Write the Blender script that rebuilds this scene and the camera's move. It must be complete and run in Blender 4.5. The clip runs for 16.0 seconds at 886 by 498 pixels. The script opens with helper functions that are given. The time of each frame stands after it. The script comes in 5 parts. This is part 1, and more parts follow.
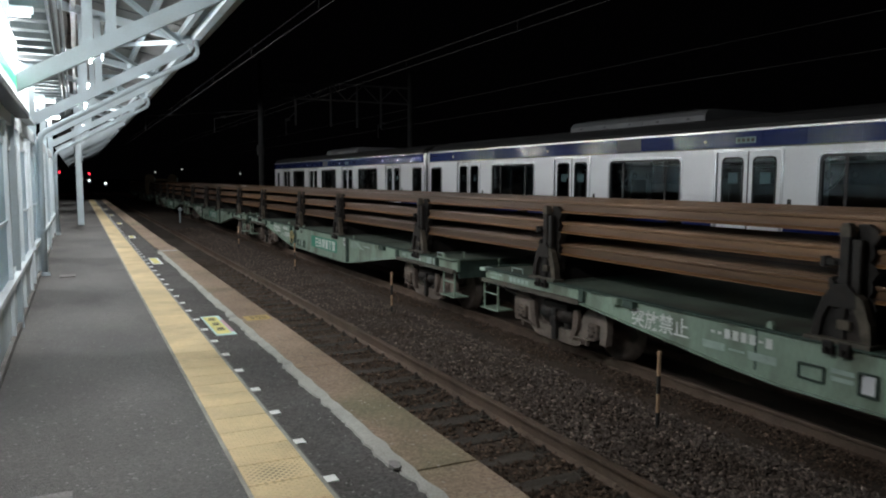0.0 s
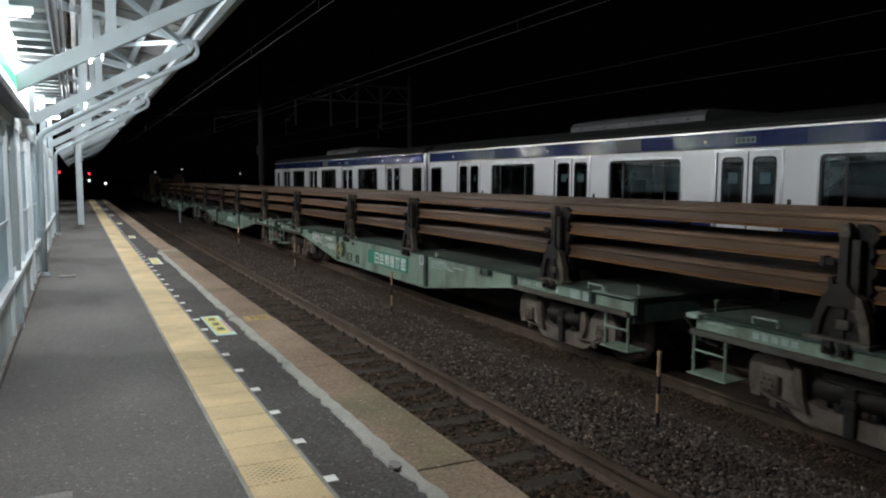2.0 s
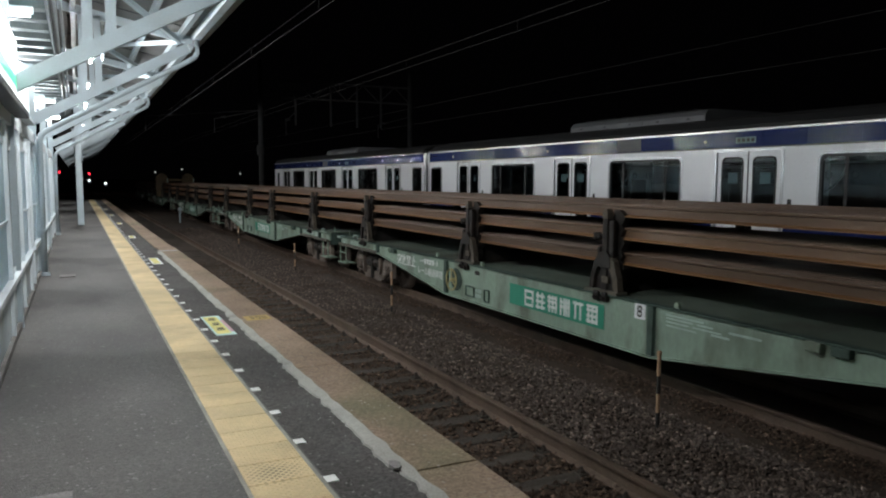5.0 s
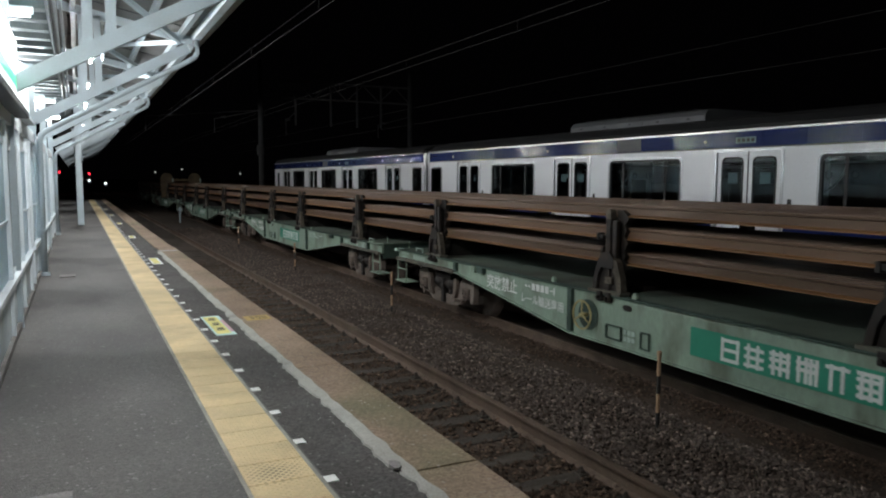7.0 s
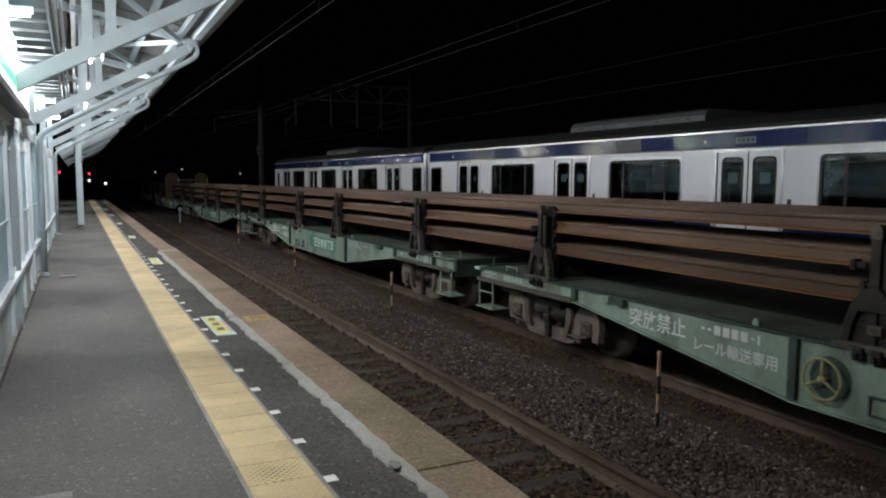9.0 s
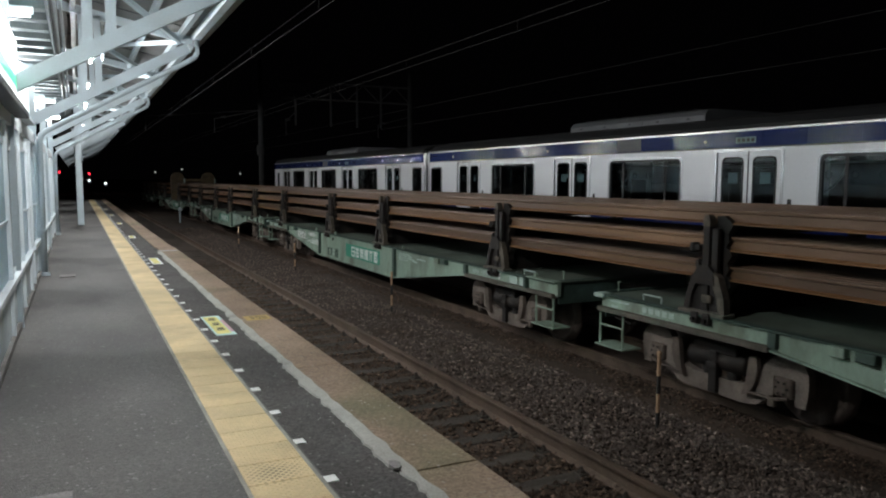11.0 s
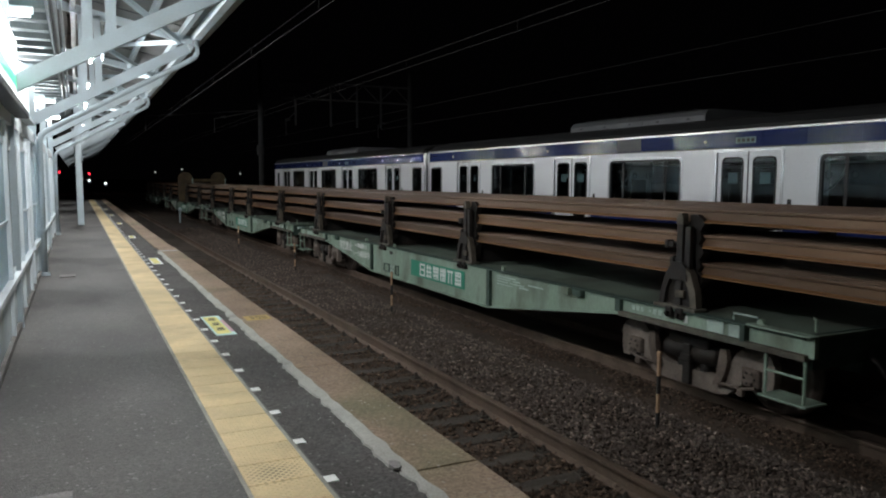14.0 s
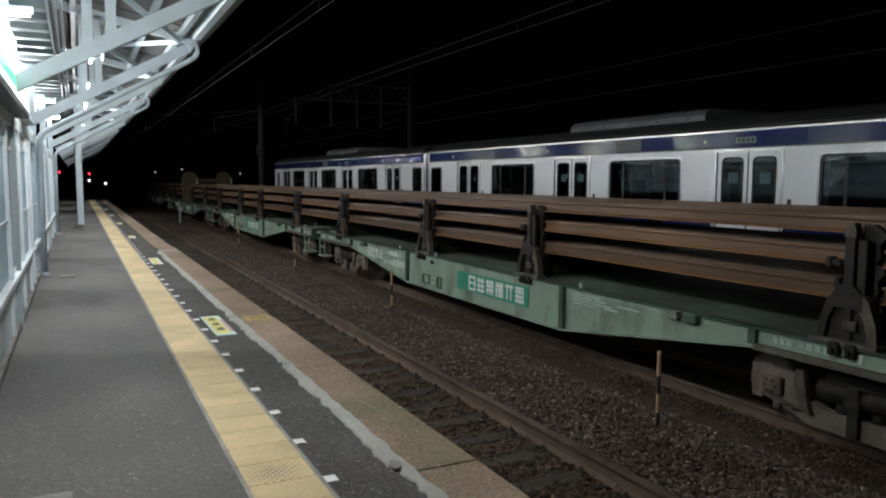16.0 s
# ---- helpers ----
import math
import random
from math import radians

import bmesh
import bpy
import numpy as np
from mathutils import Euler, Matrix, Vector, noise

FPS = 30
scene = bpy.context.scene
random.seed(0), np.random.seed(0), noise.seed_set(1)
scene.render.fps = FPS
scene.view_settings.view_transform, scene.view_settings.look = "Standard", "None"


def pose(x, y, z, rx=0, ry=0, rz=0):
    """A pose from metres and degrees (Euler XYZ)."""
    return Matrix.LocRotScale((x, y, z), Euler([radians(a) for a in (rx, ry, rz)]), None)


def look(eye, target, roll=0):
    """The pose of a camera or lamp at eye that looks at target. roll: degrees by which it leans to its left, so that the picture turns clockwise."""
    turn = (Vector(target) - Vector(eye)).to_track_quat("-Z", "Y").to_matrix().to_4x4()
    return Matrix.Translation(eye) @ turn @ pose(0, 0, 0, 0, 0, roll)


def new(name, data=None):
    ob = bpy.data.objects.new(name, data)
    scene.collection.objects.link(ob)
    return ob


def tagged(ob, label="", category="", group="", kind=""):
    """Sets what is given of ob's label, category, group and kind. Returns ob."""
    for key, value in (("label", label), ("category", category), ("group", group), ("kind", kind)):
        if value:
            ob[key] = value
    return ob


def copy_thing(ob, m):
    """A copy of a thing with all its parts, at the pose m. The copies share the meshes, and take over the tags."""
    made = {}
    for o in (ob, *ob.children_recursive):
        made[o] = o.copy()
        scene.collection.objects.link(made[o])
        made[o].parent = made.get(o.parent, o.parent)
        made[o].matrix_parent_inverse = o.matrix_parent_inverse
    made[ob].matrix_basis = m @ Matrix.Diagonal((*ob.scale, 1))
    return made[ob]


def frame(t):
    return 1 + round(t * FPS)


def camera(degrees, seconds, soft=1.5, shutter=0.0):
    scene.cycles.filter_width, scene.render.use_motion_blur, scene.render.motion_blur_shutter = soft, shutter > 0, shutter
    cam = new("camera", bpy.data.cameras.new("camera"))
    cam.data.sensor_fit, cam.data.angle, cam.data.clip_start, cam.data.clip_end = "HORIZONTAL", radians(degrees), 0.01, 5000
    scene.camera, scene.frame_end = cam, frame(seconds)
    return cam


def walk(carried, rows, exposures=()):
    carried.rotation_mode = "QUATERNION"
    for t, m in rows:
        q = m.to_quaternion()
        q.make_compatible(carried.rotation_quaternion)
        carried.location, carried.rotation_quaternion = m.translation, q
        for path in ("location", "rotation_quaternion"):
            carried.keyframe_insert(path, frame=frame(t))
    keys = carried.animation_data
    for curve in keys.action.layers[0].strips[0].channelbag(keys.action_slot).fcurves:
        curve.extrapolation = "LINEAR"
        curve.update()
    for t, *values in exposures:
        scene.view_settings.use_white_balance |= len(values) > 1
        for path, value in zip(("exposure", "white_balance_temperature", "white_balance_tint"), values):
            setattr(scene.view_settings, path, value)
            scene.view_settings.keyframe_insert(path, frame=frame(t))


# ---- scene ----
cam = camera(62.22, 16.0, soft=2.0, shutter=0.45)
EYE = Vector((0.0, 0.0, 2.460))
YAW, PITCH = radians(26.44), radians(5.38)
AIM = EYE + Vector((math.sin(YAW) * math.cos(PITCH), math.cos(YAW) * math.cos(PITCH), -math.sin(PITCH)))
STAND = look(EYE, AIM, 0.22)
walk(cam, [(0.0, STAND), (16.0, STAND)], exposures=[(0.0, 0.0), (16.0, 0.0)])

# ---------------------------------------------------------------- light
world = bpy.data.worlds.new("night")
scene.world = world
world.use_nodes = True
world.node_tree.nodes["Background"].inputs[0].default_value = (0.55, 0.5, 0.6, 1)
world.node_tree.nodes["Background"].inputs[1].default_value = 0.0008

LAMP_WATT, INNER_WATT = 268.0, 44.0
LAMP_COLOUR = (1.0, 1.0, 1.0)
BAYS = [9.2 + 5.0 * k for k in range(-2, 16)]


def lamp(x, y, z, watt, radius=0.12):
    data = bpy.data.lights.new("lamp_light", "POINT")
    data.energy, data.color, data.shadow_soft_size = watt, LAMP_COLOUR, radius
    ob = new("lamp_light", data)
    ob.location = (x, y, z)
    return ob


# ---------------------------------------------------------------- materials
def mat(name, colour, rough=0.6, metal=0.0, scale=6.0, vary=0.25, fine=60.0, bump=0.15, tint=None, stain=0.0,
        stain_scale=1.2, rnd=0.0, stretch=(1, 1, 1), coat=0.0, fixed=False):
    m = bpy.data.materials.new(name)
    m.use_nodes = True
    nt = m.node_tree
    n, l = nt.nodes, nt.links
    b = n["Principled BSDF"]
    tc = n.new("ShaderNodeTexCoord")
    mp = n.new("ShaderNodeMapping")
    mp.inputs["Scale"].default_value = stretch
    place = n.new("ShaderNodeNewGeometry").outputs["Position"] if fixed else tc.outputs["Object"]
    l.new(place, mp.inputs[0])

    def noise_tex(s, d):
        t = n.new("ShaderNodeTexNoise")
        t.inputs["Scale"].default_value, t.inputs["Detail"].default_value = s, d
        l.new(mp.outputs[0], t.inputs["Vector"])
        return t

    big, small = noise_tex(scale, 5), noise_tex(fine, 4)
    ramp = n.new("ShaderNodeMapRange")
    ramp.inputs[1].default_value, ramp.inputs[2].default_value = 0.3, 0.7
    ramp.inputs[3].default_value, ramp.inputs[4].default_value = 1 - vary, 1 + vary
    l.new(big.outputs[0], ramp.inputs[0])
    ramp2 = n.new("ShaderNodeMapRange")
    ramp2.inputs[1].default_value, ramp2.inputs[2].default_value = 0.3, 0.7
    ramp2.inputs[3].default_value, ramp2.inputs[4].default_value = 1 - vary * 0.6, 1 + vary * 0.6
    l.new(small.outputs[0], ramp2.inputs[0])
    mul = n.new("ShaderNodeMath")
    mul.operation = "MULTIPLY"
    l.new(ramp.outputs[0], mul.inputs[0])
    l.new(ramp2.outputs[0], mul.inputs[1])
    factor = mul.outputs[0]
    if rnd:
        info = n.new("ShaderNodeObjectInfo")
        r = n.new("ShaderNodeMapRange")
        r.inputs[3].default_value, r.inputs[4].default_value = 1 - rnd, 1 + rnd
        l.new(info.outputs["Random"], r.inputs[0])
        mul2 = n.new("ShaderNodeMath")
        mul2.operation = "MULTIPLY"
        l.new(factor, mul2.inputs[0])
        l.new(r.outputs[0], mul2.inputs[1])
        factor = mul2.outputs[0]
    base = n.new("ShaderNodeMix")
    base.data_type = "RGBA"
    base.inputs[6].default_value = (*colour, 1)
    base.inputs[7].default_value = (*(tint or colour), 1)
    st = noise_tex(stain_scale, 6)
    sr = n.new("ShaderNodeMapRange")
    sr.inputs[1].default_value, sr.inputs[2].default_value = 0.5, 0.68
    sr.inputs[3].default_value, sr.inputs[4].default_value = 0.0, stain
    l.new(st.outputs[0], sr.inputs[0])
    l.new(sr.outputs[0], base.inputs[0])
    sc = n.new("ShaderNodeVectorMath")
    sc.operation = "SCALE"
    l.new(base.outputs[2], sc.inputs[0])
    l.new(factor, sc.inputs["Scale"])
    l.new(sc.outputs[0], b.inputs["Base Color"])
    b.inputs["Roughness"].default_value, b.inputs["Metallic"].default_value = rough, metal
    b.inputs["Coat Weight"].default_value = coat
    if bump:
        bp = n.new("ShaderNodeBump")
        bp.inputs["Strength"].default_value, bp.inputs["Distance"].default_value = bump, 0.01
        l.new(small.outputs[0], bp.inputs["Height"])
        l.new(bp.outputs[0], b.inputs["Normal"])
    return m


def glow(name, colour, strength):
    m = bpy.data.materials.new(name)
    m.use_nodes = True
    b = m.node_tree.nodes["Principled BSDF"]
    b.inputs["Base Color"].default_value = (*[min(c, 0.8) for c in colour], 1)
    b.inputs["Emission Color"].default_value = (*colour, 1)
    b.inputs["Emission Strength"].default_value = strength
    return m


def glass_mat(name, colour=(0.9, 0.95, 0.95), rough=0.03):
    m = bpy.data.materials.new(name)
    m.use_nodes = True
    b = m.node_tree.nodes["Principled BSDF"]
    b.inputs["Base Color"].default_value = (*colour, 1)
    b.inputs["Roughness"].default_value = rough
    b.inputs["Transmission Weight"].default_value = 1.0
    b.inputs["IOR"].default_value = 1.45
    return m


def speckle(m, size, light, amount):
    """Adds small pale grit specks to a material."""
    n, l = m.node_tree.nodes, m.node_tree.links
    b = n["Principled BSDF"]
    src = b.inputs["Base Color"].links[0].from_socket
    tc = n.new("ShaderNodeTexCoord")
    v = n.new("ShaderNodeTexVoronoi")
    v.inputs["Scale"].default_value = size
    l.new(tc.outputs["Object"], v.inputs["Vector"])
    sep = n.new("ShaderNodeSeparateColor")
    l.new(v.outputs["Color"], sep.inputs[0])
    r = n.new("ShaderNodeMapRange")
    r.inputs[1].default_value, r.inputs[2].default_value = 0.0, 1.0
    r.inputs[3].default_value, r.inputs[4].default_value = 1 - amount, 1 + amount
    l.new(sep.outputs[0], r.inputs[0])
    sc = n.new("ShaderNodeVectorMath")
    sc.operation = "SCALE"
    l.new(src, sc.inputs[0])
    l.new(r.outputs[0], sc.inputs["Scale"])
    hit = n.new("ShaderNodeMath")
    hit.operation, hit.inputs[1].default_value = "GREATER_THAN", 0.988
    l.new(sep.outputs[1], hit.inputs[0])
    mix = n.new("ShaderNodeMix")
    mix.data_type = "RGBA"
    mix.inputs[7].default_value = (*light, 1)
    l.new(hit.outputs[0], mix.inputs[0])
    l.new(sc.outputs[0], mix.inputs[6])
    l.new(mix.outputs[2], b.inputs["Base Color"])
    return m


def bumpy_tile(name, colour):
    """Yellow tactile tile with rows of domes."""
    m = mat(name, colour, 0.75, 0, 2.0, 0.10, 40, 0.1, tint=(0.52, 0.40, 0.22), stain=0.7, stain_scale=1.9, rnd=0.07, fixed=True)
    nt = m.node_tree
    n, l = nt.nodes, nt.links
    tc = n.new("ShaderNodeTexCoord")
    sep = n.new("ShaderNodeSeparateXYZ")
    l.new(tc.outputs["Object"], sep.inputs[0])
    waves = []
    for mode in ("ADD", "SUBTRACT"):
        g = n.new("ShaderNodeMath")
        g.operation = mode
        l.new(sep.outputs[0], g.inputs[0])
        l.new(sep.outputs[1], g.inputs[1])
        f = n.new("ShaderNodeMath")
        f.operation, f.inputs[1].default_value = "MULTIPLY", 2 * math.pi / 0.045
        s = n.new("ShaderNodeMath")
        s.operation = "COSINE"
        l.new(g.outputs[0], f.inputs[0])
        l.new(f.outputs[0], s.inputs[0])
        waves.append(s)
    mul = n.new("ShaderNodeMath")
    mul.operation = "ADD"
    l.new(waves[0].outputs[0], mul.inputs[0])
    l.new(waves[1].outputs[0], mul.inputs[1])
    r = n.new("ShaderNodeMapRange")
    r.inputs[1].default_value, r.inputs[2].default_value = 0.2, 1.2
    l.new(mul.outputs[0], r.inputs[0])
    # a worn dirty spot on the raised domes of one stretch
    b = n["Principled BSDF"]
    src = b.inputs["Base Color"].links[0].from_socket
    far = n.new("ShaderNodeVectorMath")
    far.operation, far.inputs[1].default_value = "DISTANCE", (0.92, 3.95, 0.84)
    l.new(n.new("ShaderNodeNewGeometry").outputs["Position"], far.inputs[0])
    spot = n.new("ShaderNodeMapRange")
    spot.inputs[1].default_value, spot.inputs[2].default_value = 0.20, 0.06
    spot.inputs[3].default_value, spot.inputs[4].default_value = 0.0, 0.7
    l.new(far.outputs["Value"], spot.inputs[0])
    worn = n.new("ShaderNodeMath")
    worn.operation = "MULTIPLY"
    l.new(spot.outputs[0], worn.inputs[0])
    l.new(r.outputs[0], worn.inputs[1])
    mix = n.new("ShaderNodeMix")
    mix.data_type = "RGBA"
    mix.inputs[7].default_value = (0.10, 0.085, 0.065, 1)
    l.new(worn.outputs[0], mix.inputs[0])
    l.new(src, mix.inputs[6])
    l.new(mix.outputs[2], b.inputs["Base Color"])
    bp = n.new("ShaderNodeBump")
    bp.inputs["Strength"].default_value, bp.inputs["Distance"].default_value = 0.8, 0.006
    l.new(r.outputs[0], bp.inputs["Height"])
    l.new(bp.outputs[0], n["Principled BSDF"].inputs["Normal"])
    return m


M_ASPHALT = mat("asphalt", (0.124, 0.118, 0.111), 0.85, 0, 0.9, 0.26, 120, 0.6, tint=(0.085, 0.08, 0.077), stain=0.8, stain_scale=1.1, stretch=(1, 0.55, 1))
M_ASPHALT2 = mat("newer_asphalt", (0.084, 0.076, 0.072), 0.9, 0, 1.5, 0.2, 140, 0.7, tint=(0.09, 0.088, 0.085), stain=0.5, stain_scale=2.0)
speckle(M_ASPHALT, 70, (0.24, 0.23, 0.22), 0.2)
speckle(M_ASPHALT2, 70, (0.24, 0.23, 0.22), 0.4)
M_YELLOW = bumpy_tile("tactile_yellow", (0.74, 0.58, 0.33))
M_BORDER = mat("pale_mortar", (0.33, 0.31, 0.27), 0.9, 0, 4, 0.25, 90, 0.4)
M_MORTAR = mat("repair_mortar", (0.42, 0.41, 0.38), 0.92, 0, 3, 0.3, 90, 0.7, tint=(0.2, 0.19, 0.17), stain=0.6, stain_scale=3)
M_COPING = mat("brown_coping", (0.285, 0.202, 0.142), 0.85, 0, 1.6, 0.2, 80, 0.4, tint=(0.185, 0.16, 0.095), stain=0.9, stain_scale=0.65, rnd=0.08, fixed=True)
speckle(M_COPING, 60, (0.34, 0.29, 0.24), 0.25)
M_CONCRETE = mat("concrete", (0.22, 0.21, 0.2), 0.9, 0, 1.5, 0.3, 60, 0.4, tint=(0.12, 0.11, 0.1), stain=0.7)
M_WHITEMARK = mat("white_marking", (0.88, 0.88, 0.86), 0.7, 0, 8, 0.06, 80, 0.1)
M_BALLAST = mat("ballast_bed", (0.066, 0.045, 0.032), 0.95, 0, 2.0, 0.35, 45, 1.0, tint=(0.062, 0.042, 0.03), stain=0.8, stain_scale=0.8)
M_STONE = mat("ballast_stone", (0.158, 0.122, 0.104), 0.9, 0, 9, 0.45, 70, 0.5, tint=(0.105, 0.074, 0.056), stain=0.8, stain_scale=1.1)
def per_island(m, amount):
    """Varies a material from stone to stone."""
    n, l = m.node_tree.nodes, m.node_tree.links
    b = n["Principled BSDF"]
    src = b.inputs["Base Color"].links[0].from_socket
    g = n.new("ShaderNodeNewGeometry")
    pw = n.new("ShaderNodeMath")
    pw.operation, pw.inputs[1].default_value = "POWER", 6.0
    l.new(g.outputs["Random Per Island"], pw.inputs[0])
    r = n.new("ShaderNodeMapRange")
    r.inputs[3].default_value, r.inputs[4].default_value = 0.75, 0.75 + amount
    l.new(pw.outputs[0], r.inputs[0])
    sc = n.new("ShaderNodeVectorMath")
    sc.operation = "SCALE"
    l.new(src, sc.inputs[0])
    l.new(r.outputs[0], sc.inputs["Scale"])
    l.new(sc.outputs[0], b.inputs["Base Color"])


per_island(M_STONE, 1.6)
M_BROWNSTONE = mat("rust_brown_stone", (0.115, 0.078, 0.056), 0.95, 0, 9, 0.4, 70, 0.5, tint=(0.075, 0.046, 0.03), stain=0.8, stain_scale=1.1)
per_island(M_BROWNSTONE, 1.4)
M_SLEEPER = mat("old_sleeper", (0.066, 0.054, 0.044), 0.9, 0, 3, 0.35, 50, 0.8, stretch=(1, 6, 6), rnd=0.25, fixed=True)
M_RAILRUST = mat("rusty_rail", (0.15, 0.106, 0.08), 0.65, 0.3, 3, 0.25, 60, 0.3, tint=(0.13, 0.082, 0.055), stain=0.6)
M_LOADRAIL = mat("new_rail_rust", (0.112, 0.066, 0.041), 0.45, 0.35, 0.8, 0.22, 30, 0.25, tint=(0.19, 0.105, 0.055), stain=0.8, stain_scale=0.7, stretch=(6, 0.25, 6), rnd=0.35)
# orange rust, brightened to paint in the light that the rail foot catches
M_RAILFOOT = mat("lit_orange_rail_rust", (0.25, 0.125, 0.05), 0.5, 0.25, 0.8, 0.25, 30, 0.25, tint=(0.16, 0.09, 0.05), stain=0.7, stain_scale=0.7, stretch=(6, 0.25, 6), rnd=0.2)
M_GREEN = mat("sage_green_paint", (0.255, 0.342, 0.268), 0.6, 0, 1.2, 0.16, 30, 0.2, tint=(0.13, 0.15, 0.11), stain=0.9, stain_scale=2.2, stretch=(1, 1.0, 0.45))
# paler copy of the black iron, with lamp light put into its colour
M_LITIRON = mat("pale_lit_iron", (0.10, 0.084, 0.064), 0.75, 0.1, 6, 0.3, 50, 0.3, tint=(0.03, 0.025, 0.02), stain=0.7, stain_scale=7)
M_DECK = mat("dusty_green_deck", (0.10, 0.13, 0.10), 0.85, 0, 1.5, 0.25, 40, 0.4, tint=(0.055, 0.045, 0.036), stain=0.95, stain_scale=0.6)
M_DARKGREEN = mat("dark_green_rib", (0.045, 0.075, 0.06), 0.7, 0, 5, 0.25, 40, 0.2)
M_SIGNGREEN = mat("emerald_sign_paint", (0.03, 0.27, 0.17), 0.55, 0, 2, 0.1, 40, 0.1)
M_WHITEPAINT = mat("white_stencil_paint", (0.78, 0.80, 0.78), 0.7, 0, 6, 0.12, 60, 0.1, tint=(0.4, 0.45, 0.42), stain=0.4, stain_scale=6)
M_FADED = mat("faded_stencil_paint", (0.40, 0.50, 0.45), 0.7, 0, 6, 0.2, 60, 0.1)
M_BLACKIRON = mat("black_iron", (0.018, 0.0155, 0.014), 0.65, 0.3, 5, 0.35, 50, 0.4, tint=(0.034, 0.023, 0.017), stain=0.7, stain_scale=4)
M_BOGIE = mat("dusty_bogie_steel", (0.135, 0.106, 0.088), 0.85, 0.1, 4, 0.3, 40, 0.5, tint=(0.08, 0.06, 0.05), stain=0.7, stain_scale=3)
M_BOGIEFRAME = mat("dusty_cast_frame", (0.20, 0.165, 0.14), 0.9, 0.0, 4, 0.25, 40, 0.5, tint=(0.10, 0.078, 0.064), stain=0.8, stain_scale=2.2)
M_DUSTY = mat("brake_dust_paint", (0.10, 0.088, 0.07), 0.85, 0, 3, 0.3, 40, 0.4, tint=(0.13, 0.15, 0.115), stain=0.6, stain_scale=2)
M_WHEEL = mat("wheel_steel", (0.125, 0.10, 0.086), 0.55, 0.4, 4, 0.3, 40, 0.3)
M_BRASS = mat("worn_yellow_paint", (0.42, 0.36, 0.17), 0.6, 0, 6, 0.25, 50, 0.2)
M_PAPER = mat("white_paper_card", (0.75, 0.76, 0.78), 0.8, 0, 5, 0.05, 60, 0.05)
M_EAR = mat("ochre_painted_steel", (0.11, 0.08, 0.04), 0.75, 0, 3, 0.3, 40, 0.3, tint=(0.05, 0.035, 0.025), stain=0.7)
M_CARWHITE = mat("silver_white_car_body", (0.83, 0.845, 0.87), 0.42, 0.15, 0.6, 0.03, 25, 0.02, tint=(0.74, 0.75, 0.77), stain=0.4, stain_scale=0.5)
M_CARBLUE = mat("blue_band_film", (0.009, 0.019, 0.105), 0.09, 0.0, 3, 0.12, 7, 0.45, stretch=(1, 0.35, 9.0))
M_CARBLUE.node_tree.nodes["Principled BSDF"].inputs["Specular IOR Level"].default_value = 0.45
M_CARSILVER = mat("brushed_steel", (0.52, 0.53, 0.55), 0.30, 0.85, 2, 0.08, 60, 0.05)
M_CARROOF = mat("dark_grey_roof", (0.014, 0.014, 0.015), 0.8, 0, 2, 0.2, 30, 0.2)
M_CARDARK = mat("black_window_rubber", (0.014, 0.014, 0.015), 0.5, 0, 5, 0.1, 40, 0.05)
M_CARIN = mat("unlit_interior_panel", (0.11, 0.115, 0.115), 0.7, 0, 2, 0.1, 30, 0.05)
M_SEAT = mat("dark_seat_cloth", (0.05, 0.06, 0.12), 0.9, 0, 5, 0.15, 60, 0.2)
M_AC = mat("grey_roof_unit", (0.13, 0.133, 0.14), 0.6, 0.2, 2, 0.1, 30, 0.1)
M_PLATE = mat("pale_teal_plate", (0.22, 0.33, 0.34), 0.6, 0, 5, 0.08, 60, 0.05)
M_GLASS = glass_mat("tinted_glass", (0.45, 0.54, 0.54))
M_FROST = mat("pale_blue_panel", (0.70, 0.80, 0.86), 0.35, 0, 1.0, 0.06, 30, 0.03)
_n, _l = M_FROST.node_tree.nodes, M_FROST.node_tree.links
_t = _n.new("ShaderNodeBsdfTranslucent")
_t.inputs[0].default_value = (0.86, 0.95, 1.0, 1)
_m = _n.new("ShaderNodeMixShader")
_m.inputs[0].default_value = 0.62
_l.new(_n["Principled BSDF"].outputs[0], _m.inputs[1])
_l.new(_t.outputs[0], _m.inputs[2])
_l.new(_m.outputs[0], _n["Material Output"].inputs[0])
# white steel with the bluish light on the canopy struts mixed into its colour
M_STEELW = mat("bluish_lit_white_steel", (0.47, 0.555, 0.60), 0.5, 0, 1.5, 0.07, 40, 0.05, tint=(0.41, 0.45, 0.45), stain=0.35, stain_scale=2.5)
# brighter copy of the white steel, standing in for stronger light on the wall
M_WALLW = mat("brightened_wall_steel", (0.76, 0.83, 0.87), 0.5, 0, 1.5, 0.06, 40, 0.05, tint=(0.52, 0.56, 0.58), stain=0.3, stain_scale=2.5)
M_PALEPANEL = mat("grey_white_panel", (0.64, 0.72, 0.76), 0.6, 0, 1.2, 0.1, 40, 0.1, tint=(0.3, 0.32, 0.33), stain=0.4)
M_ROOFSHEET = mat("grey_roof_sheet", (0.17, 0.17, 0.168), 0.7, 0, 1, 0.12, 30, 0.1, tint=(0.24, 0.23, 0.22), stain=0.6)
M_FOLDED = mat("folded_steel_plate", (0.26, 0.29, 0.30), 0.35, 0.55, 2, 0.1, 30, 0.05)
M_DARKSTEEL = mat("dark_steel", (0.06, 0.065, 0.07), 0.6, 0.3, 3, 0.2, 40, 0.1)
M_POLE = mat("grey_concrete_pole", (0.05, 0.05, 0.05), 0.85, 0, 3, 0.2, 40, 0.2)
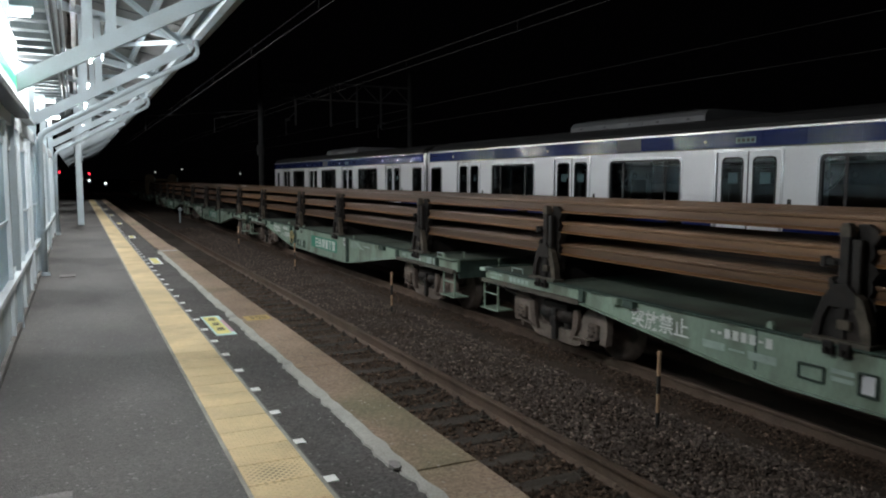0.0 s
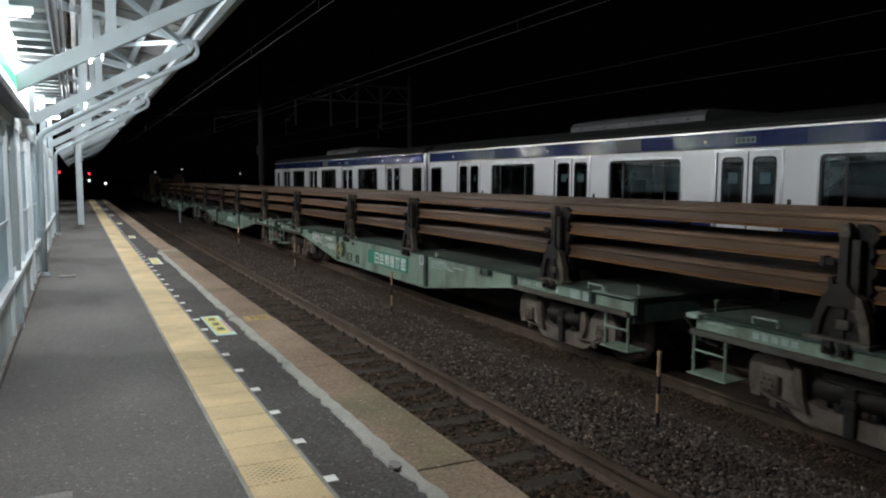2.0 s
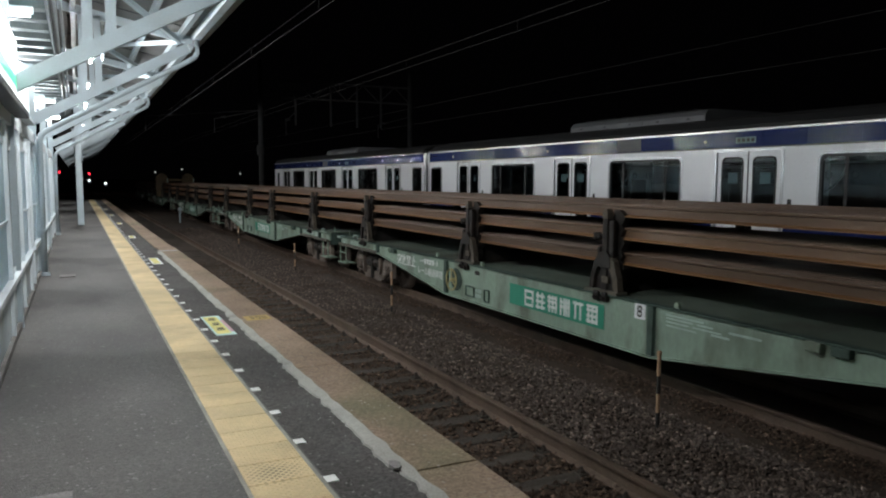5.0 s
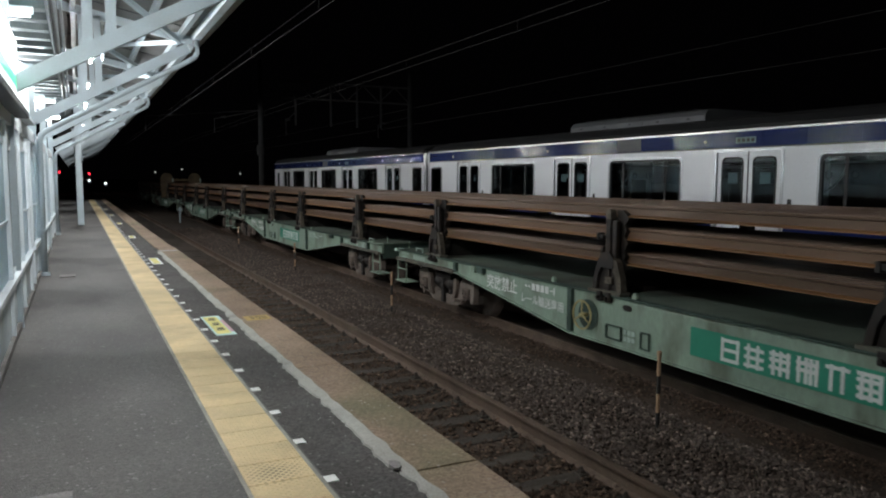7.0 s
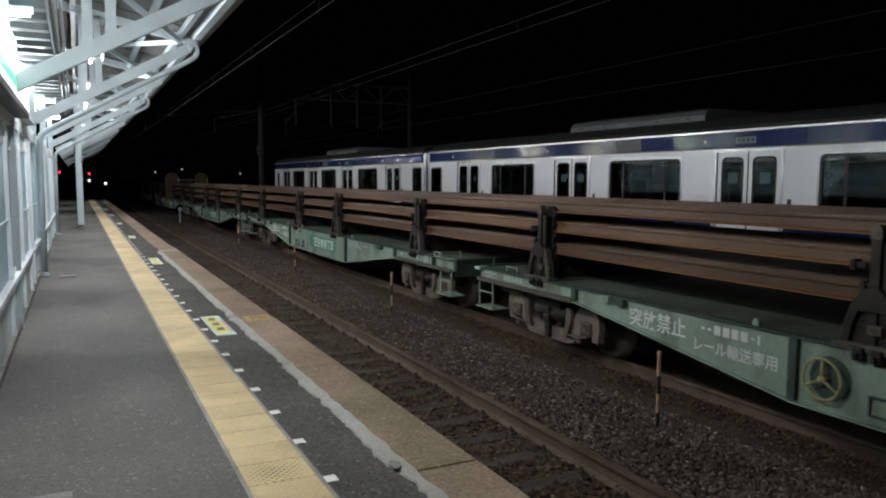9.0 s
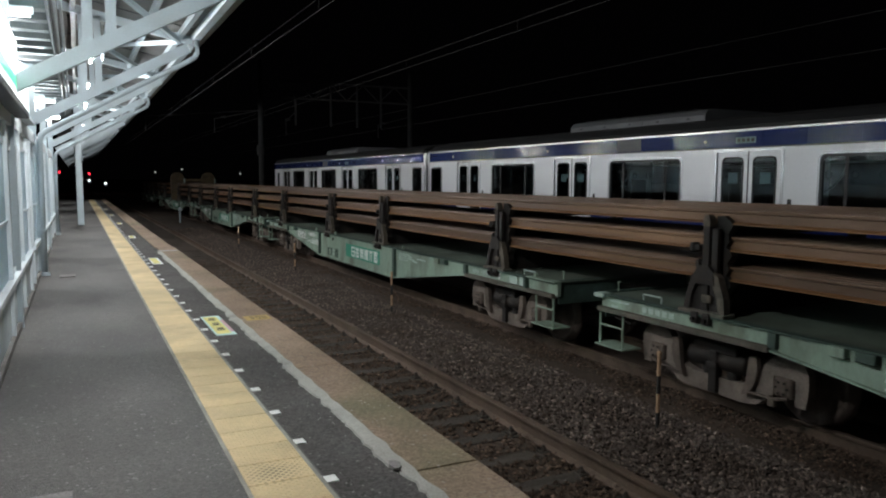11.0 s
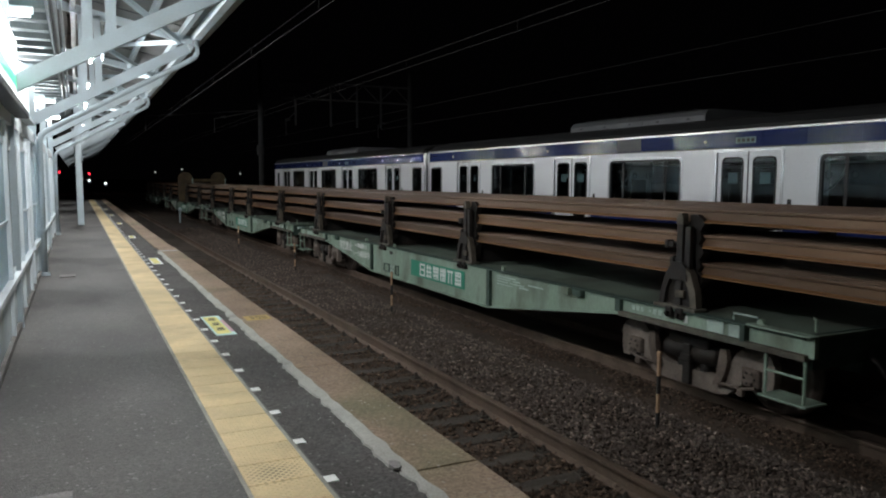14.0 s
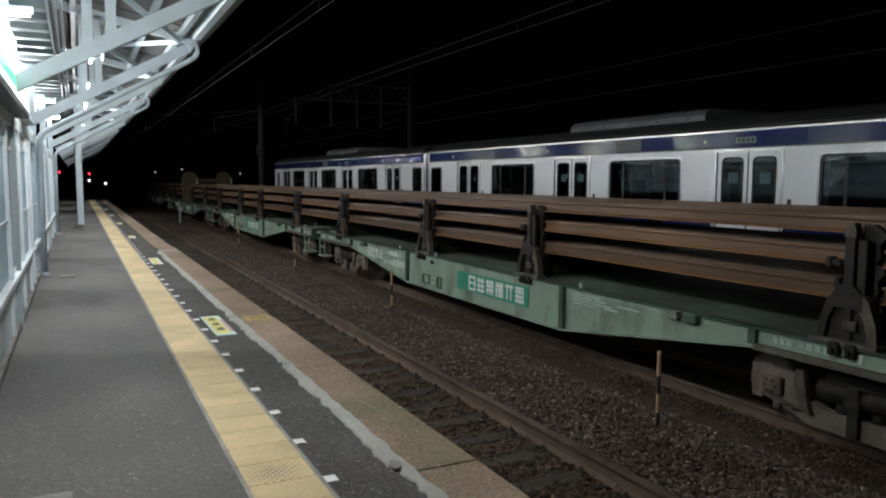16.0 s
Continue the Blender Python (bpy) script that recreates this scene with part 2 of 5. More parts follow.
M_WIRE = mat("bronze_wire", (0.013, 0.012, 0.0115), 0.85, 0.0, 5, 0.1, 40, 0.0)
M_ORANGE = mat("faded_orange_paint", (0.46, 0.29, 0.18), 0.7, 0, 8, 0.25, 60, 0.2, tint=(0.33, 0.19, 0.11), stain=0.6, stain_scale=6)
M_BLACKBAND = mat("black_band_paint", (0.03, 0.028, 0.026), 0.7, 0, 8, 0.25, 60, 0.2)
M_STICKYEL = mat("sticker_yellow", (0.78, 0.71, 0.26), 0.6, 0, 5, 0.08, 60, 0.05)
M_STICKCYAN = mat("sticker_pale_cyan", (0.62, 0.80, 0.78), 0.6, 0, 5, 0.08, 60, 0.05)
M_STICKPINK = mat("sticker_pink", (0.66, 0.40, 0.46), 0.6, 0, 5, 0.08, 60, 0.05)
M_INK = mat("dark_ink", (0.05, 0.05, 0.04), 0.7, 0, 5, 0.1, 60, 0.05)
M_OCHRE = mat("ochre_plate", (0.50, 0.34, 0.10), 0.7, 0, 5, 0.15, 60, 0.1)
M_TUBE = glow("lamp_tube", (0.92, 1.0, 0.98), 40.0)
M_SIGNLIT = glow("lit_white_sign", (0.86, 1.0, 0.97), 0.95)
M_SIGNSTRIPE = glow("lit_green_sign", (0.10, 0.62, 0.36), 0.9)
M_RED = glow("red_signal_lens", (1.0, 0.03, 0.06), 5.0)
M_WHITELENS = glow("white_lamp_lens", (0.9, 1.0, 0.95), 4.0)
M_DIMLENS = glow("dim_far_lamp", (0.8, 0.85, 0.8), 0.4)


# ---------------------------------------------------------------- mesh helpers
def box(bm, x0, x1, y0, y1, z0, z1, bevel=0.0):
    vs = [bm.verts.new((x, y, z)) for z in (z0, z1) for y in (y0, y1) for x in (x0, x1)]
    for f in ((0, 2, 3, 1), (4, 5, 7, 6), (0, 1, 5, 4), (2, 6, 7, 3), (0, 4, 6, 2), (1, 3, 7, 5)):
        bm.faces.new([vs[i] for i in f])
    if bevel:
        es = list({e for v in vs for e in v.link_edges})
        bmesh.ops.bevel(bm, geom=es, offset=bevel, segments=2, affect="EDGES", profile=0.5)
    return bm


def prism(bm, outline, axis, a, b):
    """Extrudes a 2D outline along an axis from a to b. Axis 0: outline is (y, z); 1: (x, z); 2: (x, y)."""
    def place(p, s):
        return ((s, p[0], p[1]), (p[0], s, p[1]), (p[0], p[1], s))[axis]
    lo = [bm.verts.new(place(p, a)) for p in outline]
    hi = [bm.verts.new(place(p, b)) for p in outline]
    k = len(outline)
    bm.faces.new(lo[::-1])
    bm.faces.new(hi)
    for i in range(k):
        bm.faces.new((lo[i], lo[(i + 1) % k], hi[(i + 1) % k], hi[i]))
    return bm


def rounded(y0, y1, z0, z1, r, seg=5):
    pts = []
    for cy, cz, a0 in ((y1 - r, z1 - r, 0), (y0 + r, z1 - r, 90), (y0 + r, z0 + r, 180), (y1 - r, z0 + r, 270)):
        for i in range(seg + 1):
            a = radians(a0 + 90 * i / seg)
            pts.append((cy + r * math.cos(a), cz + r * math.sin(a)))
    return pts


def ring(bm, y0, y1, z0, z1, r, w, x0, x1, seg=5):
    """A rounded rectangular frame in the y-z plane, w wide, from x0 to x1."""
    out, inn = rounded(y0, y1, z0, z1, r, seg), rounded(y0 + w, y1 - w, z0 + w, z1 - w, max(r - w, 0.01), seg)
    k = len(out)
    v = [[bm.verts.new((x, *p)) for p in o] for x in (x0, x1) for o in (out, inn)]
    for i in range(k):
        j = (i + 1) % k
        for a, b in ((v[0], v[1]), (v[3], v[2]), (v[2], v[0]), (v[1], v[3])):
            bm.faces.new((a[i], a[j], b[j], b[i]))
    return bm


def tube(bm, pts, r, seg=10):
    """A round bar through the points."""
    pts = [Vector(p) for p in pts]
    rows = []
    for i, p in enumerate(pts):
        d = (pts[min(i + 1, len(pts) - 1)] - pts[max(i - 1, 0)]).normalized()
        q = d.to_track_quat("Z", "Y")
        rows.append([bm.verts.new(p + q @ Vector((r * math.cos(2 * math.pi * k / seg), r * math.sin(2 * math.pi * k / seg), 0))) for k in range(seg)])
    for a, b in zip(rows, rows[1:]):
        for k in range(seg):
            bm.faces.new((a[k], a[(k + 1) % seg], b[(k + 1) % seg], b[k]))
    bm.faces.new(rows[0][::-1])
    bm.faces.new(rows[-1])
    return bm


def beam(bm, a, b, w, h):
    """A rectangular bar from a to b, w wide along y or across, h deep."""
    a, b = Vector(a), Vector(b)
    d = (b - a).normalized()
    side = Vector((0, 1, 0)) if abs(d.y) < 0.9 else Vector((1, 0, 0))
    up = d.cross(side).normalized()
    side = up.cross(d).normalized()
    vs = [bm.verts.new(p + side * sx * w / 2 + up * sz * h / 2) for p in (a, b) for sx, sz in ((-1, -1), (1, -1), (1, 1), (-1, 1))]
    for f in ((3, 2, 1, 0), (4, 5, 6, 7), (0, 1, 5, 4), (1, 2, 6, 5), (2, 3, 7, 6), (3, 0, 4, 7)):
        bm.faces.new([vs[i] for i in f])
    return bm


def lathe(bm, profile, centre, axis=0, seg=24):
    """Turns (along, radius) pairs round an axis through centre."""
    rows = []
    for s, r in profile:
        row = []
        for k in range(seg):
            a = 2 * math.pi * k / seg
            c, d = r * math.cos(a), r * math.sin(a)
            o = ((s, c, d), (c, s, d), (c, d, s))[axis]
            row.append(bm.verts.new(Vector(centre) + Vector(o)))
        rows.append(row)
    for a, b in zip(rows, rows[1:]):
        for k in range(seg):
            bm.faces.new((a[k], a[(k + 1) % seg], b[(k + 1) % seg], b[k]))
    bm.faces.new(rows[0][::-1])
    bm.faces.new(rows[-1])
    return bm


def mesh_of(name, bm, material, smooth=False):
    bmesh.ops.recalc_face_normals(bm, faces=bm.faces)
    me = bpy.data.meshes.new(name)
    bm.to_mesh(me)
    bm.free()
    me.materials.append(material)
    if smooth:
        for poly in me.polygons:
            poly.use_smooth = True
    return me


def part(name, bm, material, parent=None, label="", smooth=False):
    ob = new(name, mesh_of(name, bm, material, smooth))
    ob.parent = parent
    if label:
        ob["label"] = label
    return ob


def piece(name, me, parent, at):
    ob = new(name, me)
    ob.parent = parent
    ob.location = at
    return ob


def thing(name, label, category, group="", kind="", at=(0, 0, 0)):
    ob = tagged(new(name), label, category, group, kind)
    ob.location = at
    return ob


def B():
    return bmesh.new()


# ---------------------------------------------------------------- ground and platform
ZP = 0.828
NEAR, FREIGHT, PASSENGER = 3.52, 7.2, 11.35

bm = B()
xs = sorted({-400, -60, -3.2, 1.9, 2.3, 2.7, 3.1, 3.5, 3.9, 4.3, 4.7, 5.1, 5.5, 5.9, 6.3, 6.8, 7.6, 8.5, 9.3, 10, 11.4, 13, 16, 30, 120, 500})
ys = [-300, -40] + [-6 + 0.5 * i for i in range(100)] + [46, 52, 60, 80, 120, 250, 700, 2500]
grid = []
for y in ys:
    row = []
    for x in xs:
        z = -0.195
        if 1.5 < x < 14 and -10 < y < 100:
            z += 0.03 * (noise.noise(Vector((x * 1.7, y * 1.1, 0)))) + 0.015 * noise.noise(Vector((x * 5, y * 4, 3)))
            if 4.3 < x < 6.4:
                z += 0.07 * math.sin((x - 4.3) / 2.1 * math.pi)
            if 5.9 <= x < 8.4:
                z += 0.035
        row.append(bm.verts.new((x, y, z)))
    grid.append(row)
for a, b in zip(grid, grid[1:]):
    for i in range(len(xs) - 1):
        bm.faces.new((a[i], a[i + 1], b[i + 1], b[i]))
ground = part("ground", bm, M_BALLAST, smooth=True)
tagged(ground, "dark brown ballast ground under the tracks", "ground", kind="structure")

PLAT_END = 64.0
platform = tagged(new("platform"), "asphalt station platform with brown edge coping", "platform", kind="structure")
part("platform_wall", box(B(), -3.2, 1.93, -12, PLAT_END, -0.5, ZP - 0.12), M_CONCRETE, platform, "stained concrete platform wall")
part("platform_surface", box(B(), -3.2, 1.16, -12, PLAT_END, ZP - 0.12, ZP), M_ASPHALT, platform, "worn grey asphalt")
bm = B()
box(bm, 1.16, 1.93, -12, PLAT_END, ZP - 0.12, ZP - 0.004)
part("edge_asphalt", bm, M_ASPHALT2, platform, "darker asphalt strip")

# pale borders of the tactile strip
for x in (0.742, 1.134):
    part("tile_border", box(B(), x - 0.012, x + 0.012, -8, PLAT_END - 0.5, ZP - 0.02, ZP + 0.005), M_BORDER, platform)

# grey mortar patch with ragged edge beside the coping
bm = B()
rows = []
k = 0
y = -2.0
while y < 17.35:
    wob = 0.03 * noise.noise(Vector((0, y * 1.9, 7))) + 0.028 * noise.noise(Vector((2, y * 7.0, 1))) + 0.018 * noise.noise(Vector((4, y * 21.0, 5)))
    wid = 0.055 + 0.03 * noise.noise(Vector((5, y * 0.8, 2)))
    rim = 0.022 * noise.noise(Vector((9, y * 5.0, 4)))
    rows.append([bm.verts.new((1.605 - wid + wob, y, ZP - 0.008)), bm.verts.new((1.615 - wid + wob, y, ZP + 0.008)),
                 bm.verts.new((1.635 + rim, y, ZP + 0.019)), bm.verts.new((1.645 + rim, y, ZP - 0.003))])
    y += 0.025
for a, b in zip(rows, rows[1:]):
    for i in range(3):
        bm.faces.new((a[i], a[i + 1], b[i + 1], b[i]))
part("mortar_patch", bm, M_MORTAR, platform, "ragged pale grey mortar repair strip")
part("mortar_patch", box(B(), 1.56, 1.98, 17.42, 17.62, ZP, ZP + 0.022), M_MORTAR, platform)

# chipped place in the mortar strip
part("chipped_hollow", prism(B(), [(1.535, 3.70), (1.56, 3.68), (1.585, 3.71), (1.60, 3.76), (1.58, 3.80), (1.55, 3.81), (1.53, 3.76)], 2, ZP + 0.002, ZP + 0.02), M_CONCRETE, platform, "chipped hollow in the mortar")

# coping slabs
bm = B()
box(bm, 0, 0.39, 0.006, 2.494, -0.10, 0.016, 0.008)
slab = mesh_of("coping_slab", bm, M_COPING)
y = 3.61 - 2.5 * 5
while y < PLAT_END - 2.4:
    piece("coping_slab", slab, platform, (1.632 if y < 17 else 1.60, y, ZP))
    y += 2.5

# rails and sleepers of a track
RAIL = [(-0.0325, 0), (-0.036, -0.012), (-0.034, -0.036), (-0.009, -0.048), (-0.009, -0.142), (-0.0725, -0.164), (-0.0725, -0.174),
        (0.0725, -0.174), (0.0725, -0.164), (0.009, -0.142), (0.009, -0.048), (0.034, -0.036), (0.036, -0.012), (0.0325, 0)]
sleeper_me = mesh_of("sleeper", box(B(), -1.05, 1.05, -0.11, 0.11, -0.16, 0, 0.015), M_SLEEPER)
bm = B()
box(bm, -0.05, 0.05, -0.06, 0.06, 0, 0.02, 0.005)
lathe(bm, [(0, 0.028), (0.025, 0.028), (0.035, 0.018), (0.055, 0.016), (0.06, 0.01)], (0, 0, 0.016), 2, 8)
clip_me = mesh_of("fastening", bm, M_SLEEPER)


def track(name, centre, label, y0, y1, clips):
    t = tagged(new(name), label, "railway track", kind="structure")
    for s in (-1, 1):
        bm = B()
        prism(bm, [(x + centre + s * 0.566, z) for x, z in RAIL], 1, -14, 180)
        part("rail", bm, M_RAILRUST, t, "rusty steel rail")
    y = y0
    while y < y1:
        piece("sleeper", sleeper_me, t, (centre, y, -0.178))
        if clips and y < 24:
            piece("fastening", clip_me, t, (centre + 0.566 - 0.115, y, -0.178))
            piece("fastening", clip_me, t, (centre + 0.566 + 0.115, y, -0.178))
        y += 0.601
    return t


track("track_1", NEAR, "rusty unused-looking rails on wooden sleepers beside the platform", 3.366, 62, True)
track("track_2", FREIGHT, "rails under the freight train", 3.0, 50, False)
track("track_3", PASSENGER, "rails under the parked passenger train", 4.0, 44, False)

# loose ballast stones
rng = np.random.default_rng(4)


def stones(name, count, xlo, xhi, ylo, yhi, size, label, crown, base_z=-0.185, material=M_STONE, cribs=False):
    base = np.array([(1, 0, 0), (-1, 0, 0), (0, 1, 0), (0, -1, 0), (0, 0, 1), (0, 0, -1)], float)
    tri = np.array([(0, 2, 4), (2, 1, 4), (1, 3, 4), (3, 0, 4), (2, 0, 5), (1, 2, 5), (3, 1, 5), (0, 3, 5)])
    u = rng.random(count)
    yy = ylo * (yhi / ylo) ** u
    xx = rng.uniform(xlo, xhi, count)
    if cribs:
        free = np.abs((yy - 3.366 + 0.3005) % 0.601 - 0.3005) > 0.085 + 0.03 * np.sin(9 * xx) + rng.normal(0, 0.03, count)
        xx, yy, count = xx[free], yy[free], int(free.sum())
    verts, faces = [], []
    for i in range(count):
        s = size * rng.uniform(0.5, 1.25) * np.array([rng.uniform(0.7, 1.3), rng.uniform(0.7, 1.3), rng.uniform(0.5, 0.9)])
        a = rng.uniform(0, 6.28)
        c, d = math.cos(a), math.sin(a)
        v = base * s * rng.uniform(0.75, 1.25, (6, 1)) + rng.normal(0, size * 0.12, (6, 3))
        v = v @ np.array([(c, d, 0), (-d, c, 0), (0, 0, 1)]).T
        z = base_z + crown * math.sin((xx[i] - xlo) / (xhi - xlo) * math.pi)
        verts.append(v + (xx[i], yy[i], z + rng.uniform(-0.01, 0.03)))
        faces.append(tri + 6 * i)
    me = bpy.data.meshes.new(name)
    me.from_pydata(np.concatenate(verts).tolist(), [], np.concatenate(faces).tolist())
    me.materials.append(material)
    return tagged(new(name, me), label, "ballast", kind="stuff")


stones("ballast_stones", 36000, 4.25, 6.1, 3.0, 40.0, 0.022, "loose grey-brown ballast stones between the tracks", 0.10)
stones("ballast_stones", 15000, 2.1, 4.25, 3.0, 25.0, 0.023, "dirty ballast stones between the sleepers", 0.0, -0.185, M_BROWNSTONE, True)

stones("ballast_stones", 15000, 5.7, 6.56, 3.0, 40.0, 0.019, "fine brown ballast along the freight track", 0.0, -0.145, M_BROWNSTONE)

# ---------------------------------------------------------------- canopy
EDGE_X, EDGE_Z = 2.02, 4.93
CANOPY_END = 84.0
SHELTER_END = 27.0
canopy = tagged(new("platform_canopy"), "white steel platform canopy with sloping struts and gutter", "canopy", kind="structure")


def roof_z(x):
    return EDGE_Z + 0.10 + (EDGE_X - x) * 0.20


bm = B()
prism(bm, [(EDGE_X + 0.02, roof_z(EDGE_X)), (-0.1, roof_z(-0.1)), (-3.4, roof_z(-0.1)), (-3.4, roof_z(-0.1) + 0.06), (-0.1, roof_z(-0.1) + 0.06), (EDGE_X + 0.02, roof_z(EDGE_X) + 0.06)], 1, -8, SHELTER_END)
part("roof_sheet", bm, M_ROOFSHEET, canopy, "grey roof boarding")
bm = B()
prism(bm, [(EDGE_X + 0.02, roof_z(EDGE_X)), (-0.1, roof_z(-0.1)), (-1.05, roof_z(-0.1) - 0.12), (-1.05, roof_z(-0.1) - 0.06), (-0.1, roof_z(-0.1) + 0.06), (EDGE_X + 0.02, roof_z(EDGE_X) + 0.06)], 1, SHELTER_END + 0.003, CANOPY_END)
part("roof_sheet", bm, M_ROOFSHEET, canopy, "grey roof boarding")
y = 0.9
while y < 40:
    part("board_joint", beam(B(), (EDGE_X - 0.1, y, roof_z(EDGE_X - 0.1) - 0.004), (-0.05, y, roof_z(-0.05) - 0.004), 0.012, 0.012), M_DARKSTEEL, canopy)
    y += 1.82
for x in (1.75, 1.2, 0.62, 0.05):
    part("purlin", box(B(), x - 0.04, x + 0.04, -8, CANOPY_END, roof_z(x) - 0.13, roof_z(x) - 0.015), M_STEELW, canopy)
bm = B()
prism(bm, [(EDGE_X - 0.06, EDGE_Z), (EDGE_X + 0.06, EDGE_Z), (EDGE_X + 0.075, EDGE_Z + 0.12), (EDGE_X + 0.06, EDGE_Z + 0.12), (EDGE_X + 0.045, EDGE_Z + 0.015), (EDGE_X - 0.045, EDGE_Z + 0.015), (EDGE_X - 0.06, EDGE_Z + 0.15), (EDGE_X - 0.075, EDGE_Z + 0.15)], 1, -8, CANOPY_END)
part("gutter", bm, M_STEELW, canopy)
bm = B()
box(bm, 0, 0.15, 0.006, 0.294, 0, 0.05)
fascia_me = mesh_of("fascia_tile", bm, M_CONCRETE)
y = -2.0
while y < 40:
    piece("fascia_tile", fascia_me, canopy, (EDGE_X + 0.078, y, EDGE_Z + 0.09))
    y += 0.3
for i, y in enumerate(BAYS):
    if y > CANOPY_END:
        continue
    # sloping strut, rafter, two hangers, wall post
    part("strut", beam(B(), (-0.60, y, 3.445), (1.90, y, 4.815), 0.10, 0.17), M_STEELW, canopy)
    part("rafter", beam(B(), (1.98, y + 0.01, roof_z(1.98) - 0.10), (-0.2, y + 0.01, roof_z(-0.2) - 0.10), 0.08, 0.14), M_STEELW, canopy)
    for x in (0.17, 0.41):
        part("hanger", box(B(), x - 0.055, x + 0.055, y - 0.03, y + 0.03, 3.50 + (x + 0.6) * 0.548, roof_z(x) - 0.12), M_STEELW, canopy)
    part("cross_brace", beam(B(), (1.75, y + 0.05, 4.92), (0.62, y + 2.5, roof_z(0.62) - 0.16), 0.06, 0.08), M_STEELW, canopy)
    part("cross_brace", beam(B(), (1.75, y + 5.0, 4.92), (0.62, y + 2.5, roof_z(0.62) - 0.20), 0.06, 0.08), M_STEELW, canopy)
    if y < 26:
        part("wall_post", box(B(), -0.70, -0.58, y - 0.06, y + 0.06, ZP, 4.35), M_STEELW, canopy)
    else:
        part("column", box(B(), -0.02, 0.19, y - 0.6, y - 0.42, ZP if y < PLAT_END else -0.3, roof_z(0.1) - 0.1, 0.02), M_STEELW, canopy)
# rain pipes
for y in (3.98, 13.98, 24.0):
    bm = B()
    tube(bm, [(EDGE_X, y, EDGE_Z), (EDGE_X, y, EDGE_Z - 0.22), (EDGE_X - 0.05, y, EDGE_Z - 0.31), (EDGE_X - 0.15, y, EDGE_Z - 0.38), (-0.42, y, 3.25), (-0.50, y, 3.18), (-0.53, y, 3.06), (-0.53, y, ZP)], 0.045, 10)
    pipe = part("rain_pipe", bm, M_STEELW, canopy, "white round rain pipe", True)
    for z in (1.6, 2.5):
        part("pipe_clamp", lathe(B(), [(-0.02, 0.052), (0.02, 0.052)], (-0.53, y, z), 2, 12), M_STEELW, pipe)
    part("pipe_foot", lathe(B(), [(0, 0.075), (0.04, 0.07), (0.06, 0.05)], (-0.53, y, ZP), 2, 12), M_STEELW, pipe)
part("cover_slab", box(B(), -0.56, -0.08, 3.72, 4.17, ZP - 0.02, ZP + 0.012, 0.006), M_CONCRETE, platform, "pale concrete cover slab")
part("foot_plate", box(B(), -0.32, -0.08, 13.55, 13.85, ZP, ZP + 0.02, 0.008), M_CONCRETE, canopy)

# folded plate soffit over the shelter, and its edge flashing
bm = B()
pts = []
y = 5.0
while y < 26:
    pts += [(y, 4.42), (y + 0.22, 4.42), (y + 0.35, 4.60), (y + 0.57, 4.60)]
    y += 0.7
bm2 = [bm.verts.new((-0.26, a, b)) for a, b in pts]
bm3 = [bm.verts.new((-3.0, a, b)) for a, b in pts]
bm4 = [bm.verts.new((-0.26, a, b + 0.012)) for a, b in pts]
bm5 = [bm.verts.new((-3.0, a, b + 0.012)) for a, b in pts]
for i in range(len(pts) - 1):
    bm.faces.new((bm2[i], bm2[i + 1], bm3[i + 1], bm3[i]))
    bm.faces.new((bm4[i], bm5[i], bm5[i + 1], bm4[i + 1]))
    bm.faces.new((bm2[i], bm4[i], bm4[i + 1], bm2[i + 1]))
part("folded_soffit", bm, M_FOLDED, canopy, "folded steel plate roof underside")
for x, z in ((-0.235, 4.44), (-0.16, 4.50), (-0.10, 4.56)):
    part("edge_flashing", box(B(), x - 0.015, x + 0.015, 5, 26, z - 0.03, z + 0.16), M_FOLDED, canopy)
for y in BAYS:
    if 8 < y < 26:
        part("tie_beam", box(B(), -3.0, -0.70, y + 0.1, y + 0.22, 4.12, 4.38), M_STEELW, canopy)

# ---------------------------------------------------------------- shelter wall
wall = tagged(new("wall_shelter"), "white steel shelter wall with pale panels and sill rail", "wall", kind="structure")
XW = -0.62
part("base_kerb", box(B(), XW - 0.10, XW + 0.03, -4, 24.0, ZP, ZP + 0.07, 0.01), M_CONCRETE, wall)
part("head_rail", box(B(), XW - 0.09, XW + 0.02, -4, 24.0, 3.02, 3.20, 0.008), M_WALLW, wall)
part("upper_rail", box(B(), XW - 0.07, XW + 0.0, -4, 24.0, 2.80, 2.86), M_WALLW, wall)
part("sill", box(B(), XW - 0.09, XW + 0.05, -4, 11.75, 1.40, 1.46, 0.006), M_WALLW, wall)
part("sill", box(B(), XW - 0.09, XW + 0.05, 12.4, 24.0, 1.40, 1.46, 0.006), M_WALLW, wall)
posts_y = [-3.0, -1.1, 0.8, 2.7, 4.6, 6.5, 8.36, 10.2, 11.7, 12.45, 14.4, 16.3, 18.2, 20.1, 22.0, 23.9]
for y in posts_y:
    part("post", box(B(), XW - 0.05, XW + 0.025, y - 0.035, y + 0.035, ZP, 3.02, 0.006), M_WALLW, wall)
